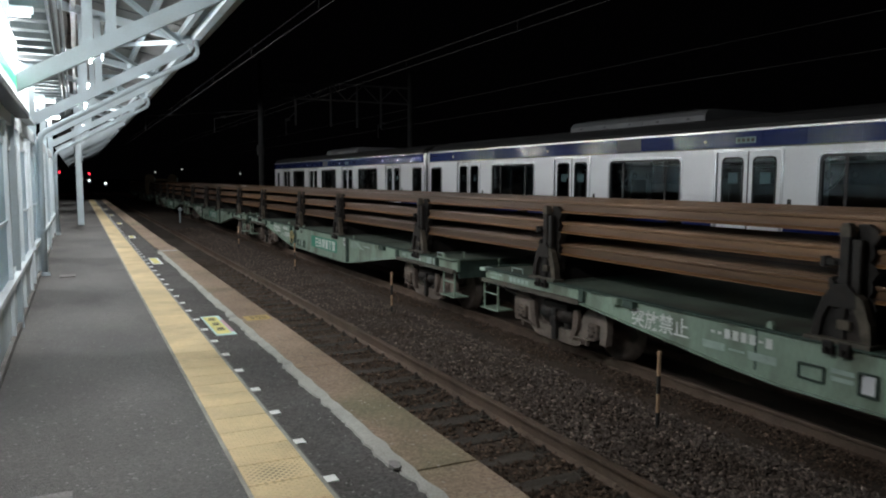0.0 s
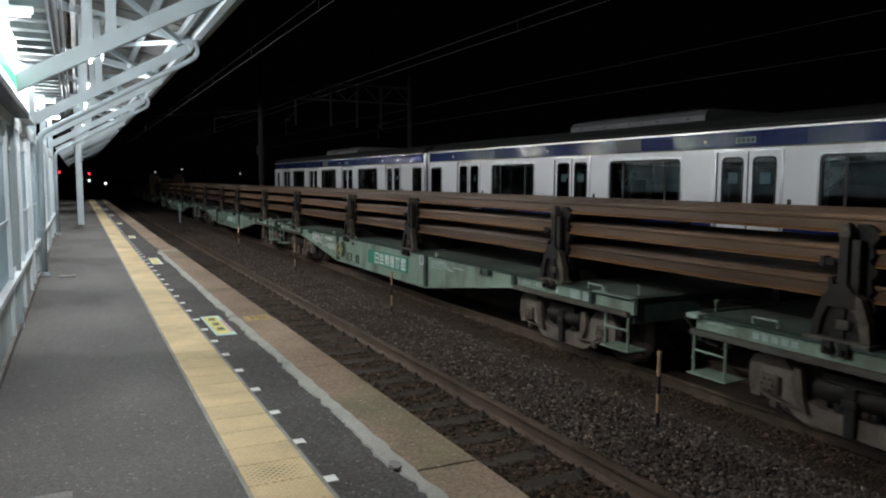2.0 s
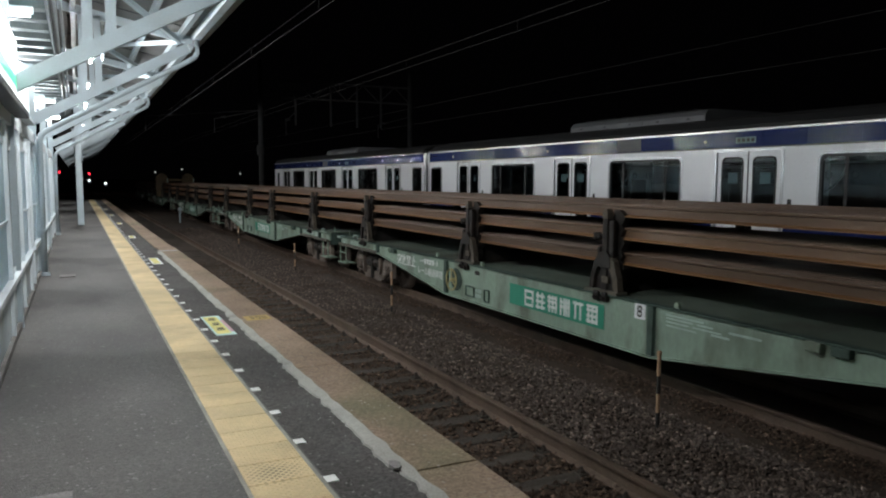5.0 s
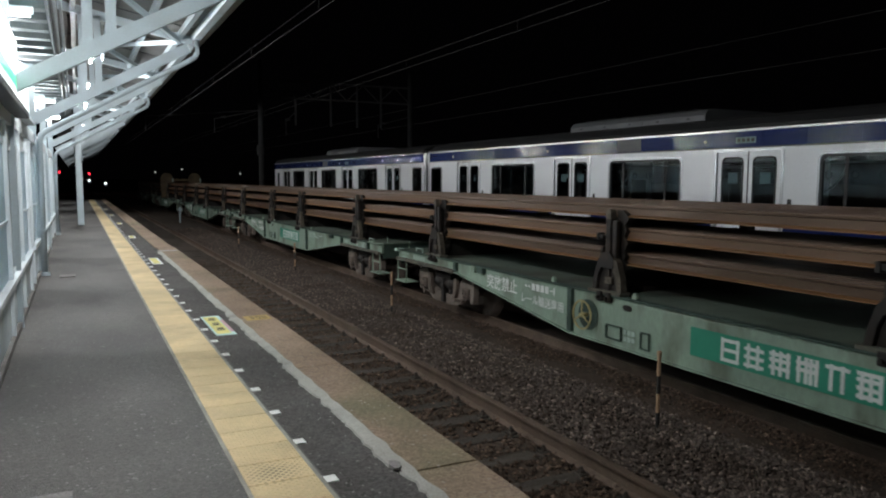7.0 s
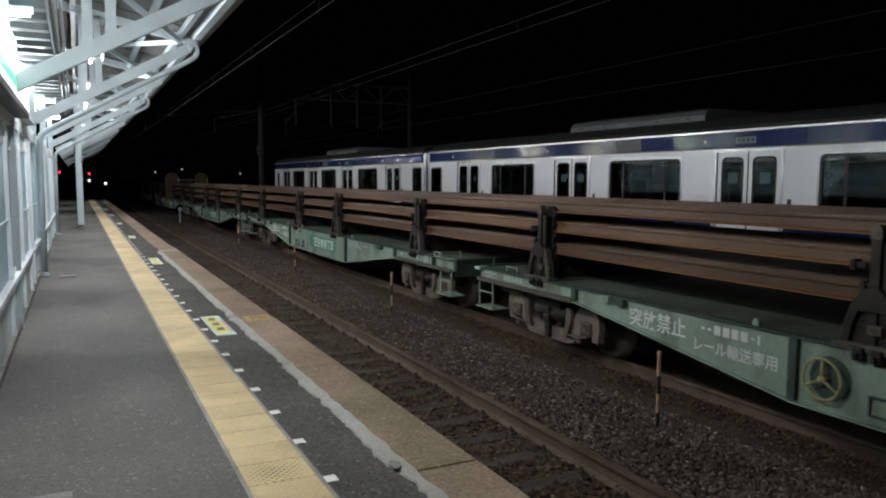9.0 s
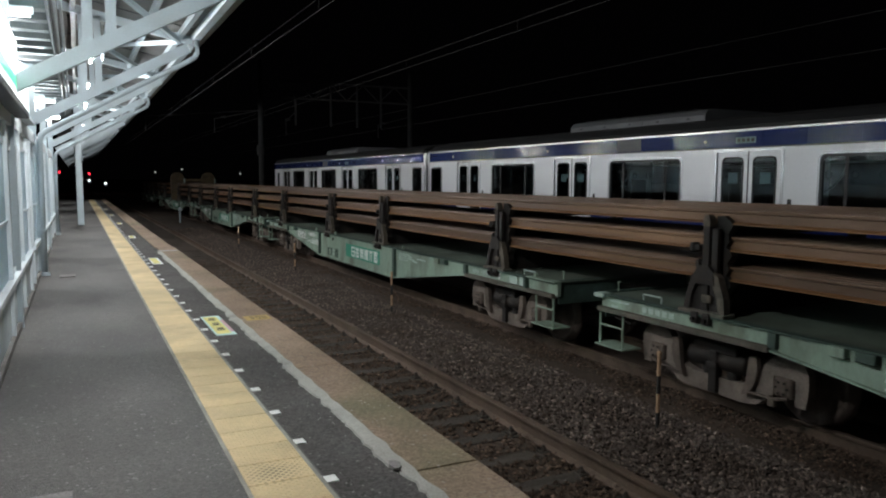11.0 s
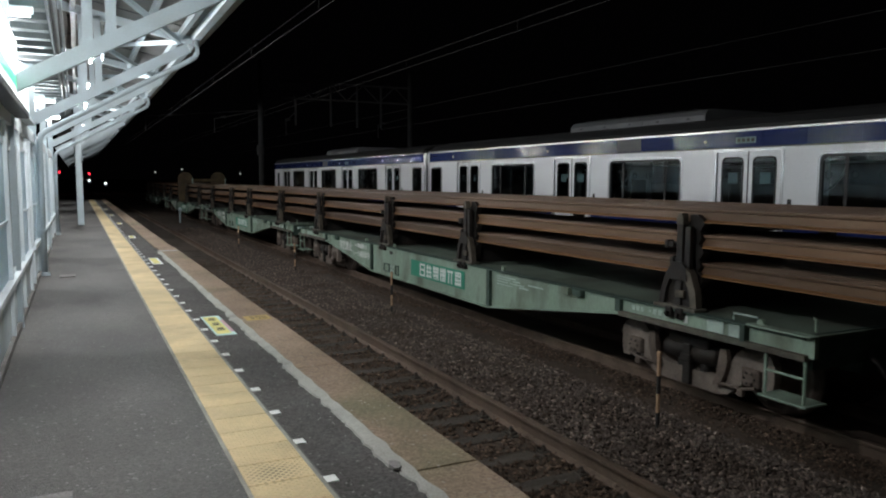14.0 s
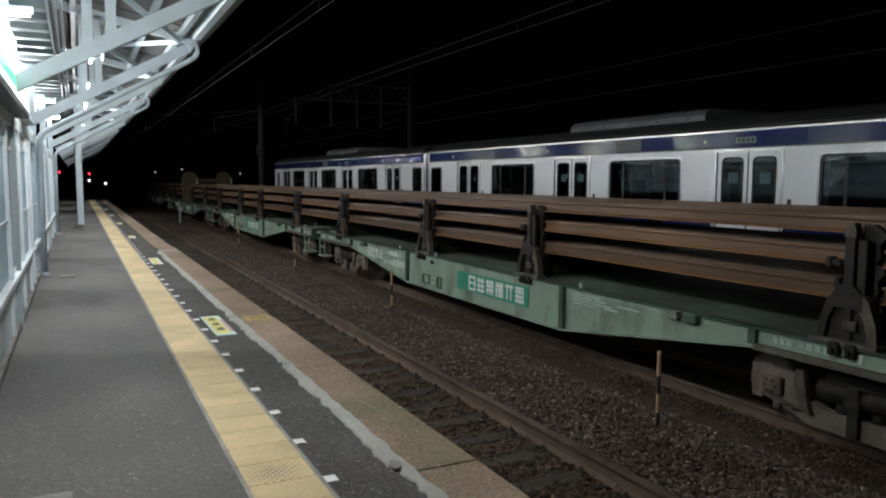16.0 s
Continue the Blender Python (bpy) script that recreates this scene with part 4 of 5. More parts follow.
def brake_wheel(w, y, z):
    bm = B()
    pts = [(XF - 0.09, y + 0.185 * math.cos(radians(a)), z + 0.185 * math.sin(radians(a))) for a in range(0, 360, 15)]
    rows = []
    for i, p in enumerate(pts):
        a = radians(15 * i)
        rows.append([bm.verts.new((p[0] + 0.014 * math.sin(b), p[1] + 0.014 * math.cos(b) * math.cos(a), p[2] + 0.014 * math.cos(b) * math.sin(a))) for b in [k * math.pi / 3 for k in range(6)]])
    for i in range(len(rows)):
        a, b = rows[i], rows[(i + 1) % len(rows)]
        for k in range(6):
            bm.faces.new((a[k], a[(k + 1) % 6], b[(k + 1) % 6], b[k]))
    for a in (90, 210, 330):
        tube(bm, [(XF - 0.09, y, z), (XF - 0.09, y + 0.18 * math.cos(radians(a)), z + 0.18 * math.sin(radians(a)))], 0.012, 6)
    lathe(bm, [(-0.11, 0.03), (0.0, 0.03)], (XF, y, z), 0, 10)
    h = part("hand_brake_wheel", bm, M_BRASS, w, "worn yellow hand brake wheel", True)
    part("wheel_recess", lathe(B(), [(-0.006, 0.20), (0.0, 0.20)], (XF, y - 0.02, z), 0, 24), M_DARKGREEN, h, "dark green backing disc")


def side_frames(w, items):
    for y0, y1, z0, z1 in items:
        part("card_frame", ring(B(), y0, y1, z0, z1, 0.012, 0.016, XF - 0.02, XF, 2), M_DARKGREEN, w)


def standard_marks(w, wheel, frames):
    banner(w)
    if wheel:
        brake_wheel(w, 2.22, 0.71)
    side_frames(w, frames)
    part("round_slot", prism(B(), rounded(1.36, 1.52, 0.875, 0.945, 0.034), 0, XF - 0.004, XF), M_BLACKIRON, w, "dark oval opening")
    text_mesh("stencil_text", "突放禁止", 0.235, M_WHITEPAINT, w, (XF - 0.003, 4.87, 0.745), "white stencilled warning")
    text_mesh("stencil_text", "レール輸送専用", 0.158, M_WHITEPAINT, w, (XF - 0.003, 3.84, 0.65), "white stencilled use note")
    bars(w, "stencil_number", 3.72, 0.85, [(0.0, 0.03, 0.05, 0.03), (0.09, 0.03, 0.05, 0.03)] + [(0.18 + 0.115 * i, 0, 0.085, 0.10) for i in range(4)] + [(0.65, 0.04, 0.05, 0.02), (0.73, 0, 0.03, 0.10)], M_WHITEPAINT, "white stencilled number as bars")
    bars(w, "stencil_number", -6.17, 0.915, [(0.075 * i, 0, 0.05, 0.055) for i in range(3)] + [(0.29, 0.02, 0.04, 0.015)] + [(0.36 + 0.085 * i, 0, 0.06, 0.065) for i in range(4)], M_FADED, "white stencilled number as bars")
    bars(w, "stencil_note", -2.98, 0.86, [(0, 0.075, 0.55, 0.02), (0, 0.04, 0.40, 0.018), (0.46, 0.04, 0.22, 0.018), (0, 0.0, 0.34, 0.018), (0.40, 0.0, 0.40, 0.018), (0.9, 0.03, 0.4, 0.025), (0.66, -0.035, 0.25, 0.025), (0, -0.045, 0.45, 0.018)], M_FADED, "faded stencilled lines")
    bars(w, "data_plate", -7.35, 0.875, [(0, 0, 0.22, 0.13)], M_FADED, "pale lettered plate")
    bars(w, "data_plate", -7.64, 0.875, [(0, 0, 0.15, 0.13)], M_FADED, "pale lettered plate")
    bars(w, "lamp_mark", -7.02, 0.90, [(0, 0, 0.05, 0.08)], M_WHITEPAINT, "small white mark")
    bars(w, "stencil_note", 7.80, 0.905, [(0.11 * i, 0, 0.075, 0.065) for i in range(5)] + [(-0.58, 0.05, 0.34, 0.018), (-0.56, -0.02, 0.12, 0.025)], M_FADED, "faded stencilled line")
    bars(w, "stencil_note", 1.50, 0.50, [(0.075 * i, 0.085 * j, 0.055, 0.055) for i in range(3) for j in range(2)], M_FADED, "faded stencilled lines")


W = []
w1 = wagon("sage green flat wagon with yellow brake wheel, loaded with rails")
standard_marks(w1, True, [(1.53, 1.83, 0.48, 0.66), (1.03, 1.19, 0.46, 0.67)])
bars(w1, "number_card", -2.45, 0.82, [(0, 0, 0.19, 0.19)], M_PAPER, "white card with a black eight")
text_mesh("card_digit", "8", 0.20, M_INK, w1, (XF - 0.0075, -2.49, 0.845), "black digit")
w0 = wagon("sage green flat wagon with paper card frame, loaded with rails", SHALLOW, (-5.95, 5.95), (-6.9, -2.7, 2.32, 6.91), (-3.58, 3.18))
text_mesh("stencil_text", "突放禁止", 0.235, M_WHITEPAINT, w0, (XF - 0.003, 5.0, 0.745), "white stencilled warning")
bars(w0, "stencil_number", 3.75, 0.84, [(0.0, 0.03, 0.05, 0.03), (0.09, 0.03, 0.05, 0.03)] + [(0.18 + 0.105 * i, 0, 0.075, 0.10) for i in range(4)] + [(0.61, 0.04, 0.05, 0.02), (0.69, 0, 0.075, 0.10)], M_WHITEPAINT, "white stencilled number as bars")
bars(w0, "stencil_note", 3.86, 0.70, [(0.0, 0, 0.30, 0.08), (0.35, 0.03, 0.2, 0.02), (0.60, -0.01, 0.33, 0.08)], M_FADED, "faded stencilled lines")
side_frames(w0, [(2.42, 2.69, 0.645, 0.80), (1.92, 2.10, 0.63, 0.84)])
bars(w0, "paper_card", 2.07, 0.655, [(0, 0, 0.12, 0.165)], M_PAPER, "white paper card in a frame")
bars(w0, "stencil_note", 2.36, 0.69, [(0, 0.08, 0.22, 0.04), (0, 0.01, 0.22, 0.04)], M_FADED, "faded stencilled lines")
bars(w0, "stencil_note", 7.80, 0.905, [(0.11 * i, 0, 0.075, 0.065) for i in range(5)] + [(-0.58, 0.05, 0.34, 0.018), (-0.56, -0.02, 0.12, 0.025)], M_FADED, "faded stencilled line")
w2 = wagon("sage green flat wagon without brake wheel, loaded with rails")
standard_marks(w2, False, [(1.53, 1.83, 0.48, 0.66), (1.03, 1.19, 0.46, 0.67)])
w3 = copy_thing(w2, pose(FREIGHT, 56.29, 0))
w4 = copy_thing(w2, pose(FREIGHT, 74.44, 0))
w4["label"] = "sage green flat wagon with ochre arched frames over the rails"
w5 = copy_thing(w2, pose(FREIGHT, 92.59, 0))
START = [(w0, 1.83), (w1, 20.0), (w2, 38.14), (w3, 56.29), (w4, 74.44), (w5, 92.59)]
for s in (-1, 1):
    bm = B()
    xa = s * 1.0
    prism(bm, [(xa - 0.45, 1.04), (xa + 0.30 * 1, 1.04)] + [(xa - 0.08 + 0.44 * math.cos(radians(a)), 2.45 + 0.45 * math.sin(radians(a))) for a in range(0, 181, 15)] + [(xa - 0.52, 1.6)], 1, -0.64, -0.34)
    ear = part("arched_frame", bm, M_EAR, w4, "ochre arched steel frame")
    # pale strip that paints the lit upright edge of the frame
    part("frame_edge", box(B(), xa + 0.31, xa + 0.37, -0.70, -0.64, 1.05, 2.5), M_FADED, ear)
part("arched_crossbar", box(B(), -0.8, 0.8, -0.59, -0.39, 2.28, 2.46, 0.02), M_EAR, w4)

# the load: rails in three tiers, lying across all wagons
LIGHT_RAIL = [(x * 0.88, (z + 0.174) * 0.88) for x, z in RAIL]
bm = B()
prism(bm, LIGHT_RAIL, 1, -8.0, 104.0)
load_me = mesh_of("steel_rail", bm, M_LOADRAIL)
# foot faces get the brighter rust, as a painted lit edge
load_me.materials.append(M_RAILFOOT)
for poly in load_me.polygons:
    if poly.center.z < 0.03:
        poly.material_index = 1
LOAD = []
for k, z in enumerate((1.410, 1.722, 2.006)):
    for i in range(9 if k == 1 else 16):
        r = tagged(new("steel_rail", load_me), "long rust-brown steel rail stacked on the wagons", "rail", "stacked rails")
        r.location = (FREIGHT - 1.05 + 0.14 * i, 0, z)
        LOAD.append((r, FREIGHT - 1.05 + 0.14 * i + 0.008 * math.sin(7 * i + 3 * k), z, 0.0))


# ---------------------------------------------------------------- parked passenger train
def passenger_car(y_mid, cab_far, unit):
    c = thing("passenger_car", "parked silver-white commuter train car with blue band, unlit", "train car", "passenger train", at=(PASSENGER, y_mid, 0))
    xs_ = -1.475
    half = 9.75
    doors = [-7.23, -2.41, 2.41, 7.23]
    holes = []
    for d in doors:
        holes.append((d - 0.65, d + 0.65, 1.13, 2.96))
    for a in (-4.82, 0, 4.82):
        holes.append((a - 0.93, a + 1.09, 1.95, 2.87))
    for e in (-1, 1):
        holes.append((e * 9.28 - 0.36, e * 9.28 + 0.36, 1.95, 2.84) if not (cab_far and e > 0) else (8.75, 9.15, 1.95, 2.8))
    holes.sort()
    for s in (-1, 1):
        bm = B()
        x0, x1 = sorted((s * 1.475, s * 1.425))
        y = -half
        for a, b, z0, z1 in holes:
            box(bm, x0, x1, y, a, 0.95, 3.0)
            box(bm, x0, x1, a, b, z1, 3.0)
            if z0 > 1.2:
                box(bm, x0, x1, a, b, 0.95, z0)
            y = b
        box(bm, x0, x1, y, half, 0.95, 3.0)
        bmesh.ops.remove_doubles(bm, verts=bm.verts, dist=0.0005)
        part("side_wall", bm, M_CARWHITE, c, "silver-white side panelling")
    # cant rail, band, roof
    prof = [(-1.475, 3.0), (-1.475, 3.30), (-1.45, 3.38), (-1.30, 3.50), (-0.8, 3.60), (0, 3.64), (0.8, 3.60), (1.30, 3.50), (1.45, 3.38), (1.475, 3.30), (1.475, 3.0)]
    bm = B()
    prism(bm, prof + [(1.42, 3.0), (1.40, 3.3), (1.0, 3.48), (0, 3.54), (-1.0, 3.48), (-1.40, 3.3), (-1.42, 3.0)], 1, -half, half)
    part("roof", bm, M_CARROOF, c, "dark grey roof")
    rnd = random.Random(int(y_mid * 10))
    band = tagged(new("blue_band"), "glossy blue band in panels")
    band.parent = c
    y = -half
    while y < half - 0.01:
        b = min(y + rnd.uniform(0.55, 1.35), half)
        if half - b < 0.4:
            b = half
        lo = [-1.488 + rnd.uniform(-0.0025, 0.0025) for _ in range(2)]
        hi = [-1.479 + rnd.uniform(-0.0025, 0.0025) for _ in range(2)]
        bm = B()
        v = [bm.verts.new(p) for p in ((lo[0], y + 0.002, 3.022), (lo[1], b - 0.002, 3.022), (hi[1], b - 0.002, 3.27), (hi[0], y + 0.002, 3.27),
                                       (-1.470, y + 0.002, 3.022), (-1.470, b - 0.002, 3.022), (-1.466, b - 0.002, 3.27), (-1.466, y + 0.002, 3.27))]
        for f in ((0, 1, 2, 3), (7, 6, 5, 4), (0, 4, 5, 1), (1, 5, 6, 2), (2, 6, 7, 3), (3, 7, 4, 0)):
            bm.faces.new([v[i] for i in f])
        part("band_panel", bm, M_CARBLUE, band)
        y = b
    edges = [-half] + [d + e * 0.72 for d in doors for e in (-1, 1)] + [half]
    for a, b in zip(edges[::2], edges[1::2]):
        part("waist_band", box(B(), -1.480, -1.470, a + 0.01, b - 0.01, 1.52, 1.80), M_CARBLUE, c, "blue waist band between the doors")
    part("rain_gutter", box(B(), -1.50, -1.465, -half, half, 3.275, 3.315, 0.006), M_CARSILVER, c)
    part("lower_trim", box(B(), -1.487, -1.470, -half, half, 2.998, 3.02), M_AC, c)
    plate = part("number_plate", box(B(), -1.496, -1.484, -2.57, -2.17, 3.08, 3.18), M_PLATE, c, "pale plate with number as bars")
    for k in range(4):
        part("plate_bar", box(B(), -1.4985, -1.4955, -2.55 + 0.095 * k, -2.485 + 0.095 * k, 3.10, 3.16), M_CARDARK, plate)
    part("display_panel", box(B(), -1.496, -1.483, 0.15, 0.85, 3.03, 3.26, 0.004), M_AC, c, "grey destination display")
    # doors
    for d in doors:
        for e in (-1, 1):
            a, b = sorted((d, d + e * 0.645))
            leaf = tagged(new("door_leaf"), "sliding door leaf")
            leaf.parent = c
            bm = B()
            wa, wb = a + 0.11, b - 0.11
            box(bm, -1.455, -1.425, a, wa, 1.13, 2.95)
            box(bm, -1.455, -1.425, wb, b, 1.13, 2.95)
            box(bm, -1.455, -1.425, wa, wb, 1.13, 1.85)
            box(bm, -1.455, -1.425, wa, wb, 2.84, 2.95)
            part("leaf_panel", bm, M_CARWHITE, leaf)
            part("leaf_window_frame", ring(B(), wa - 0.02, wb + 0.02, 1.83, 2.86, 0.10, 0.03, -1.462, -1.44), M_CARDARK, leaf)
            part("leaf_glass", box(B(), -1.446, -1.44, wa, wb, 1.85, 2.84), M_GLASS, leaf, "dark glass")
            part("leaf_sticker", box(B(), -1.437, -1.435, (wa + wb) / 2 - 0.10, (wa + wb) / 2 + 0.10, 2.42, 2.60), M_PALEPANEL, leaf, "pale sticker")
        part("door_seal", box(B(), -1.46, -1.44, d - 0.012, d + 0.012, 1.13, 2.95), M_CARDARK, c)
        part("door_surround", ring(B(), d - 0.70, d + 0.70, 1.0, 2.995, 0.06, 0.05, -1.484, -1.43, 3), M_CARSILVER, c, "bright steel door frame")
        part("door_switch", box(B(), -1.485, -1.475, d - 0.86, d - 0.79, 2.05, 2.18, 0.003), M_CARDARK, c)
        part("warning_lamp", lathe(B(), [(-0.03, 0.02), (-0.01, 0.03), (0.0, 0.03)], (-1.482, d + 0.9, 3.13), 0, 10), M_CARSILVER, c)
    # windows
    for a, b, z0, z1 in holes:
        if z0 < 1.2:
            continue
        win = tagged(new("window"), "dark window with rounded corners")
        win.parent = c
        part("window_frame", ring(B(), a - 0.03, b + 0.03, z0 - 0.03, z1 + 0.03, 0.12, 0.034, -1.487, -1.43, 6), M_CARSILVER, win, "bright rounded frame")
        part("window_rubber", ring(B(), a + 0.012, b - 0.012, z0 + 0.012, z1 - 0.012, 0.11, 0.035, -1.479, -1.43, 6), M_CARDARK, win)
        part("pane", box(B(), -1.456, -1.45, a, b, z0, z1), M_GLASS, win, "dark glass")
        if b - a > 1.5:
            for y in (a + 0.42, b - 0.42):
                part("mullion", box(B(), -1.466, -1.44, y - 0.025, y + 0.025, z0, z1), M_CARDARK, win)
    # inside
    part("car_floor", box(B(), -1.42, 1.42, -half, half, 1.0, 1.13), M_CARROOF, c)
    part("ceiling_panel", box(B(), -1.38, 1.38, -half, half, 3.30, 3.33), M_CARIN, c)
    for e in (-1, 1):
        a, b = sorted((e * half, e * (half - 0.06)))
        part("end_wall", box(B(), -1.424, 1.424, a, b, 0.95, 3.4), M_CARSILVER, c)
    for a in (-4.82, 0, 4.82):
        for s in (-1, 1):
            bm = B()
            box(bm, min(s * 1.35, s * 0.95), max(s * 1.35, s * 0.95), a - 1.55, a + 1.55, 1.42, 1.56, 0.03)
            box(bm, min(s * 1.40, s * 1.28), max(s * 1.40, s * 1.28), a - 1.55, a + 1.55, 1.5, 2.02, 0.03)
            part("bench_seat", bm, M_SEAT, c, "dark blue bench")
            for e in (-1, 1):
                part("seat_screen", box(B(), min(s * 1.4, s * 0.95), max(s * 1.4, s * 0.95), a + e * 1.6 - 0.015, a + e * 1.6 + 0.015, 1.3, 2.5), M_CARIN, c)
            part("grab_rail", tube(B(), [(s * 1.0, a - 1.6, 2.75), (s * 1.0, a + 1.6, 2.75)], 0.017, 6), M_CARSILVER, c)
            for e in (-1, 1):
                bow = [(s * 1.0, a + e * (1.6 - 0.62 * math.sin(radians(q))), 2.25 + 0.58 * (1 - math.cos(radians(q)))) for q in range(0, 91, 15)]
                part("grab_pole", tube(B(), [(s * 1.0, a + e * 1.6, 1.5)] + bow, 0.018, 8), M_CARSILVER, c, "curved steel pole")
            for k in range(7):
                part("strap_ring", ring(B(), a - 1.3 + 0.43 * k - 0.06, a - 1.3 + 0.43 * k + 0.06, 2.5, 2.62, 0.05, 0.015, s * 1.0 - 0.01, s * 1.0 + 0.01, 2), M_CARIN, c)
    bm = B()
    prism(bm, [(-1.0, 3.555), (-1.0, 3.665), (-0.93, 3.75), (-0.80, 3.785), (0.80, 3.785), (0.93, 3.75), (1.0, 3.665), (1.0, 3.555)], 1, unit[0], unit[1])
    ac = part("roof_unit", bm, M_AC, c, "grey air conditioning unit")
    n = 5
    for k in range(n):
        a, b = unit[0] + (unit[1] - unit[0]) * k / n, unit[0] + (unit[1] - unit[0]) * (k + 1) / n
        part("side_cover", box(B(), -1.008, -1.0, a + 0.03, b - 0.03, 3.575, 3.655, 0.003), M_AC, ac)
        part("cover_latch", box(B(), -1.02, -1.007, (a + b) / 2 - 0.03, (a + b) / 2 + 0.03, 3.60, 3.63), M_CARDARK, ac)
    for k in range(9):
        a = unit[0] + 0.25 + k * (unit[1] - unit[0] - 0.5) / 9
        part("louvre", box(B(), -0.86, -0.2, a, a + 0.28, 3.786, 3.80, 0.004), M_CARROOF, ac)
    part("skirt", box(B(), -1.40, 1.40, -half + 0.3, half - 0.3, 0.42, 0.96), M_CARDARK, c, "dark underframe boxes")
    for e in (-1, 1):
        for y in (e * 6.9 - 1.05, e * 6.9 + 1.05):
            bm = B()
            for s in (-1, 1):
                lathe(bm, [(s * 0.50, 0.42), (s * 0.63, 0.42)], (0, y, 0.425), 0, 20)
            lathe(bm, [(-0.9, 0.07), (0.9, 0.07)], (0, y, 0.425), 0, 10)
            part("wheelset", bm, M_WHEEL, c)
    if not cab_far:
        bm = B()
        box(bm, -1.0, 1.0, half + 0.02, half + 0.46, 1.0, 3.35)
        part("gangway_bellows", bm, M_CARDARK, c, "black gangway bellows")
        for y in (half + 0.005, half + 0.30):
            part("gap_cover", box(B(), -1.46, -1.38, y, y + 0.19, 1.1, 3.3, 0.01), M_CARSILVER, c, "silver gap cover")
    else:
        bm = B()
        prism(bm, [(half, 0.95), (half + 0.25, 1.0), (half + 0.22, 1.9), (half - 0.05, 3.3), (half - 0.3, 3.5), (half - 0.3, 0.95)], 0, -1.42, 1.42)
        part("cab_front", bm, M_CARDARK, c, "black cab front")
    return c


passenger_car(11.05, False, (-1.0, 3.1))
passenger_car(31.05, True, (-2.3, 1.8))

# ---------------------------------------------------------------- overhead line
YG = 44.0


def gantry(yg, x0, x1, label):
    g = thing("overhead_gantry", label, "gantry", "overhead gantries", at=(0, yg, 0))
    for x in (x0, x1):
        part("mast", lathe(B(), [(-0.4, 0.17), (9.4, 0.13)], (x, 0, 0), 2, 14), M_POLE, g, "grey concrete mast", True)
    zt, zb = 8.3, 7.3
    for z in (zt, zb):
        for s in (-0.22, 0.22):
            part("truss_chord", beam(B(), (x0, s, z), (x1, s, z), 0.06, 0.06), M_POLE, g)
    n = 9
    for i in range(n):
        a, b = x0 + (x1 - x0) * i / n, x0 + (x1 - x0) * (i + 1) / n
        za, zc = (zb, zt) if i % 2 else (zt, zb)
        part("truss_diagonal", beam(B(), (a, 0, za), (b, 0, zc), 0.05, 0.05), M_POLE, g)
    for x in (x0 + 2.1, x0 + 4.3, x0 + 6.0, x0 + 7.6):
        part("drop_arm", box(B(), x - 0.05, x + 0.05, -0.05, 0.05, 5.7, zt), M_POLE, g)
    for x, reach in ((x0, -2.65), (x0, -6.33), (x0 + 2.1, -0.6), (x1, -2.2)):
        part("cantilever", tube(B(), [(x, 0, 6.5), (x + reach, 0, 5.9), (x + reach, 0, 5.11)], 0.03, 8), M_POLE, g)
        part("insulator", lathe(B(), [(-0.15, 0.05), (-0.05, 0.07), (0.05, 0.07), (0.15, 0.05)], (x + reach * 0.8, 0, 6.02), 0, 8), M_POLE, g)
    return g


g = gantry(YG, 9.85, 19.45, "grey concrete masts with steel truss over the tracks")
part("mast_box", lathe(B(), [(-0.3, 0.1), (-0.28, 0.22), (0.28, 0.22), (0.3, 0.1)], (9.75, -0.3, 4.15), 2, 14), M_POLE, g, "grey round transformer")


def wire(name, x, z, label, sag=0.0, y1=200):
    cu = bpy.data.curves.new(name, "CURVE")
    cu.dimensions, cu.bevel_depth, cu.bevel_resolution = "3D", 0.0065, 1
    sp = cu.splines.new("POLY")
    n = 40
    sp.points.add(n)
    for i in range(n + 1):
        y = -6 + (y1 + 6) * i / n
        q = ((y - YG) / 50.0) % 1.0
        sp.points[i].co = (x, y, z - sag * 4 * q * (1 - q), 1)
    cu.materials.append(M_WIRE)
    return tagged(new(name, cu), label, "wire", "overhead wires")


drop_me = mesh_of("dropper", tube(B(), [(0, 0, 0), (0, 0, 0.19)], 0.006, 6), M_WIRE)
for x, zc in ((NEAR, 5.11), (FREIGHT, 5.13), (PASSENGER, 4.52)):
    low = wire("contact_wire", x, zc, "thin contact wire over the track")
    wire("messenger_wire", x, zc + (0.19 if x < 10 else 0.6), "thin messenger wire over the track")
    if x < 10:
        y = 6.5
        while y < 60:
            piece("dropper", drop_me, low, (x, y, zc))
            y += 5.0

# ---------------------------------------------------------------- marker posts, signals, far lamps
for y in (5.67, 12.9, 19.9, 27.8):
    m = thing("marker_post", "thin steel post with orange and black bands in the ballast", "marker post", "marker posts", at=(5.32, y, -0.22))
    z = 0.0
    for k, (h, mt) in enumerate(((0.28, M_BLACKBAND), (0.20, M_ORANGE), (0.19, M_BLACKBAND), (0.22, M_ORANGE))):
        part("post_band", lathe(B(), [(z, 0.021), (z + h, 0.021)], (0, 0, 0), 2, 10), mt, m)
        z += h
    part("post_cap", lathe(B(), [(z, 0.026), (z + 0.03, 0.026), (z + 0.04, 0.018)], (0, 0, 0), 2, 10), M_ORANGE, m)

sg = thing("ground_signal", "small white diamond sign on a short post by the track", "track sign", at=(5.42, 46.0, -0.22))
part("post", lathe(B(), [(0, 0.05), (0.75, 0.05)], (0, 0, 0), 2, 8), M_STEELW, sg)
bm = B()
prism(bm, [(-0.14, 0.88), (0, 0.72), (0.14, 0.88), (0, 1.04)], 1, -0.08, -0.05)
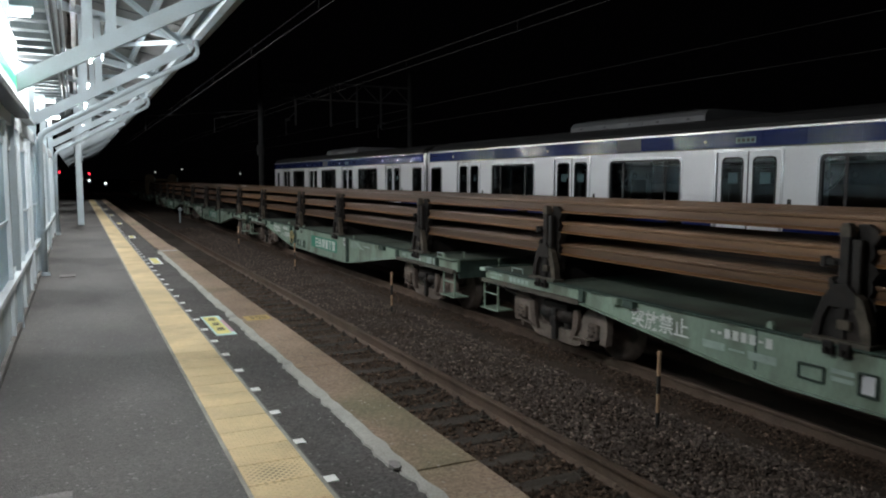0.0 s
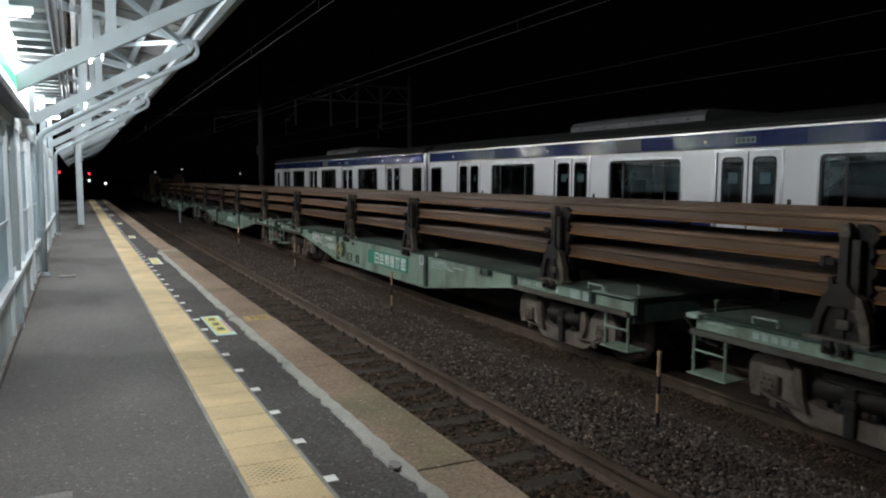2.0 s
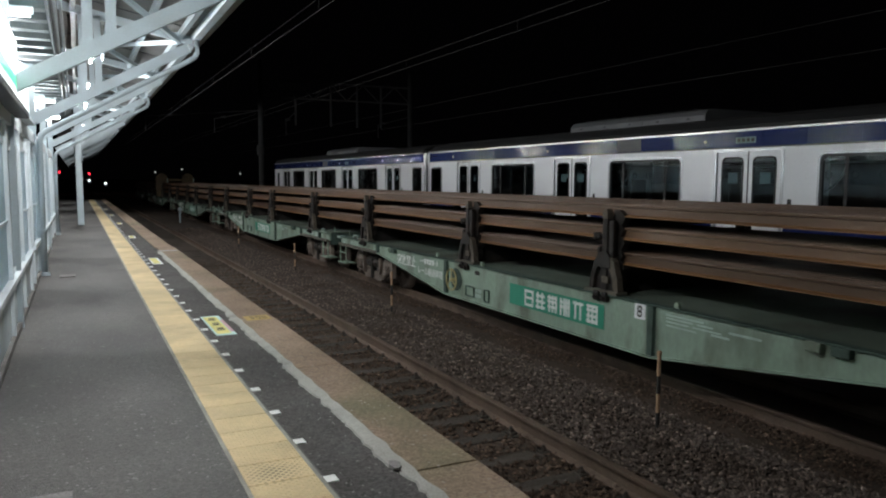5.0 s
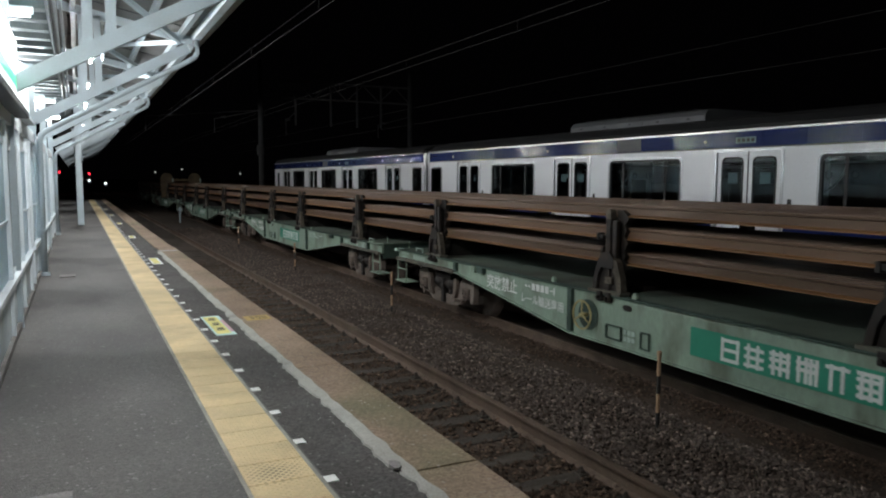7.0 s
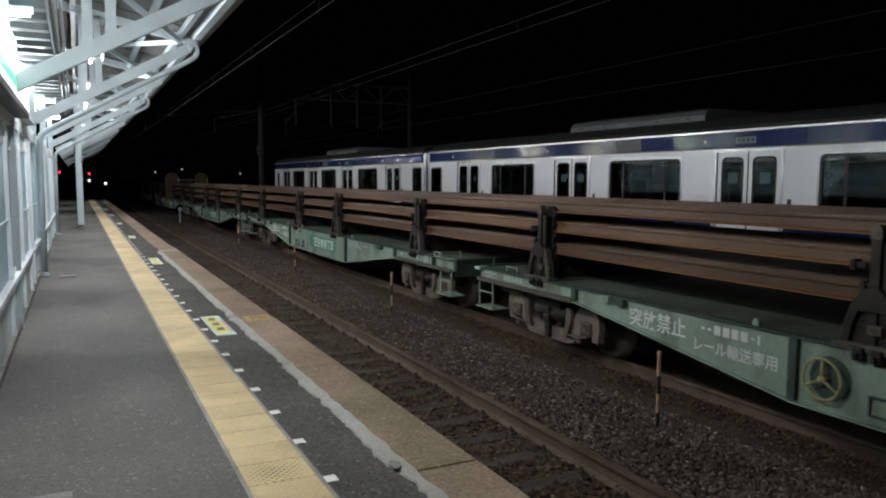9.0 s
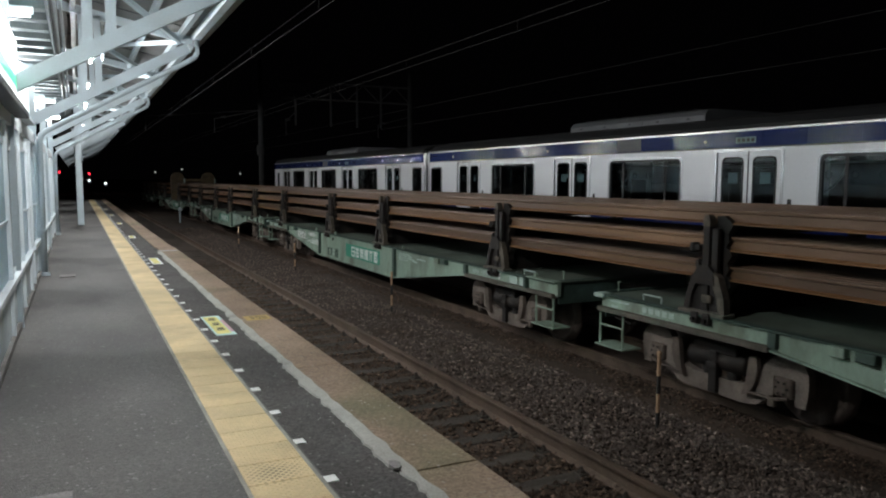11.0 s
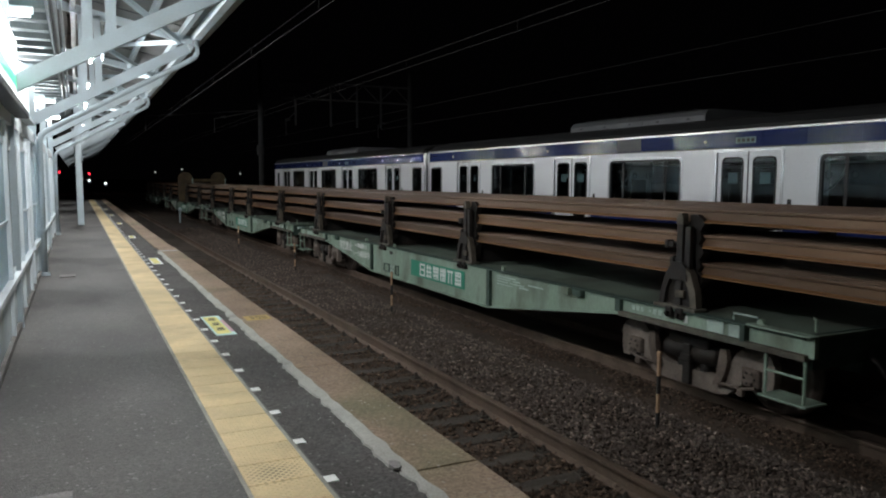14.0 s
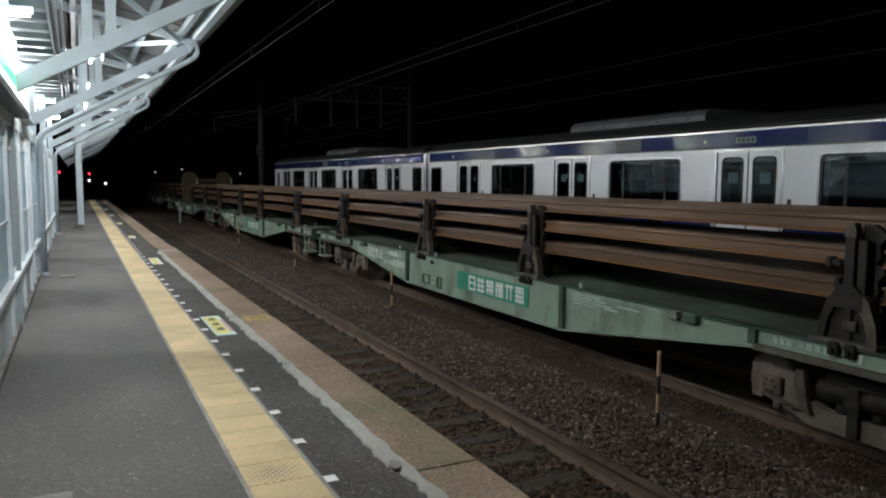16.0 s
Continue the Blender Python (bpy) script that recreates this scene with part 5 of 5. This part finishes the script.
part("diamond_board", bm, M_STEELW, sg)


def far_lamp(name, label, x, y, z, r, material, category, group=""):
    f = thing(name, label, category, group, at=(x, y, -0.22))
    part("mast", lathe(B(), [(0, 0.07), (z + 0.6, 0.06)], (0, 0.2, 0), 2, 8), M_DARKSTEEL, f)
    part("head", box(B(), -0.28, 0.28, 0.02, 0.2, z - 0.35, z + 0.9, 0.03), M_DARKSTEEL, f)
    part("lens", lathe(B(), [(-0.06, r * 0.5), (-0.04, r), (0.02, r)], (0, 0, z + 0.22), 1, 14), material, f, "glowing lens")


far_lamp("signal", "railway signal showing red on a dark mast", -2.75, 150, 3.59, 0.14, M_RED, "signal", "far signals")
far_lamp("signal", "railway signal showing red on a dark mast", 2.11, 150, 3.32, 0.16, M_RED, "signal", "far signals")
far_lamp("yard_lamp", "small white lamp far along the line", 2.07, 149, 2.08, 0.16, M_WHITELENS, "lamp", "far lamps")
far_lamp("yard_lamp", "small white lamp far along the line", 4.78, 150, 1.57, 0.16, M_WHITELENS, "lamp", "far lamps")
for x, y, z in ((13.46, 150, 3.72), (18.27, 150, 4.3), (29.28, 150, 3.51)):
    far_lamp("yard_lamp", "dim street lamp far behind the tracks", x, y, z, 0.16, M_DIMLENS, "lamp", "far lamps")

# ---------------------------------------------------------------- platform markings
def sticker(x0, x1, y0, y1, label, rich):
    s = thing("floor_sticker", label, "floor sticker", "platform stickers", at=(0, 0, ZP))
    part("sticker_base", box(B(), x0, x1, y0, y1, -0.004, 0.002), M_STICKCYAN if rich else M_WHITEMARK, s)
    if rich:
        part("sticker_edge", box(B(), x1 - 0.035, x1, y0 + 0.15, y1 - 0.3, 0.002, 0.0035), M_STICKPINK, s)
    part("sticker_field", box(B(), x0 + 0.02, x1 - 0.045, y0 + 0.07, y1 - 0.07, 0.002, 0.004), M_STICKYEL, s, "yellow field")
    if rich:
        for y in (y0 + 0.25, y0 + 0.55, y0 + 0.85):
            bm = B()
            for k in range(3):
                box(bm, x0 + 0.05 + 0.008 * k, x1 - 0.08, y + 0.06 * k, y + 0.06 * k + 0.035, 0.004, 0.0055)
            part("sticker_marking", bm, M_INK, s, "dark bars")
    return s


sticker(1.25, 1.46, 7.82, 8.98, "yellow boarding sticker with pale border and dark marks", True)
sticker(1.25, 1.44, 15.0, 16.2, "pale yellow boarding sticker", False)
for ys_ in (21.9, 28.8, 35.7, 42.6):
    sticker(1.25, 1.42, ys_, ys_ + 0.9, "pale yellow boarding sticker", False)
pl = thing("number_marker", "ochre plate with dark marks on the platform coping", "floor marker", at=(0, 0, ZP))
part("plate", box(B(), 1.69, 1.97, 8.43, 8.70, 0.012, 0.0185), M_OCHRE, pl)
bm = B()
for x in (1.75, 1.82, 1.89):
    ring(bm, 8.49, 8.64, x, x + 0.045, 0.015, 0.012, 0, 0.0015, 2)
bm.transform(Matrix(((0, 0, 1, 0), (0, 1, 0, 0), (1, 0, 0, 0.0187), (0, 0, 0, 1))))
part("plate_marking", bm, M_INK, pl)

# tactile tiles and white squares
bm = B()
box(bm, -0.185, 0.185, -0.147, 0.147, -0.01, 0.008, 0.004)
tile_me = mesh_of("tactile_tile", bm, M_YELLOW)
y = -7.43
while y < PLAT_END - 0.7:
    piece("tactile_tile", tile_me, platform, (0.938, y, ZP))
    y += 0.30
sq_me = mesh_of("white_square", box(B(), -0.034, 0.034, -0.042, 0.042, -0.006, 0.003), M_WHITEMARK)
y = -6.44
while y < PLAT_END - 1:
    piece("white_square", sq_me, platform, (1.185, y, ZP))
    y += 0.637


# ---------------------------------------------------------------- what moves
def motions():
    times = [0.25 * i for i in range(65)]
    for w, u in START:
        walk(w, [(t, pose(FREIGHT, u - speed_way(t), 0)) for t in times])
    for r, x, z, off in LOAD:
        walk(r, [(t, pose(x, off - speed_way(t), z)) for t in times])
    fine = [0.2 * i for i in range(81)]
    for w, u in START:
        for ob in w.children:
            if ob.name.startswith("wheelset"):
                y = ob.location.y
                walk(ob, [(t, Matrix.Translation((0, y, 0.428)) @ Matrix.Rotation(speed_way(t) / 0.428, 4, "X")) for t in fine])


motions()
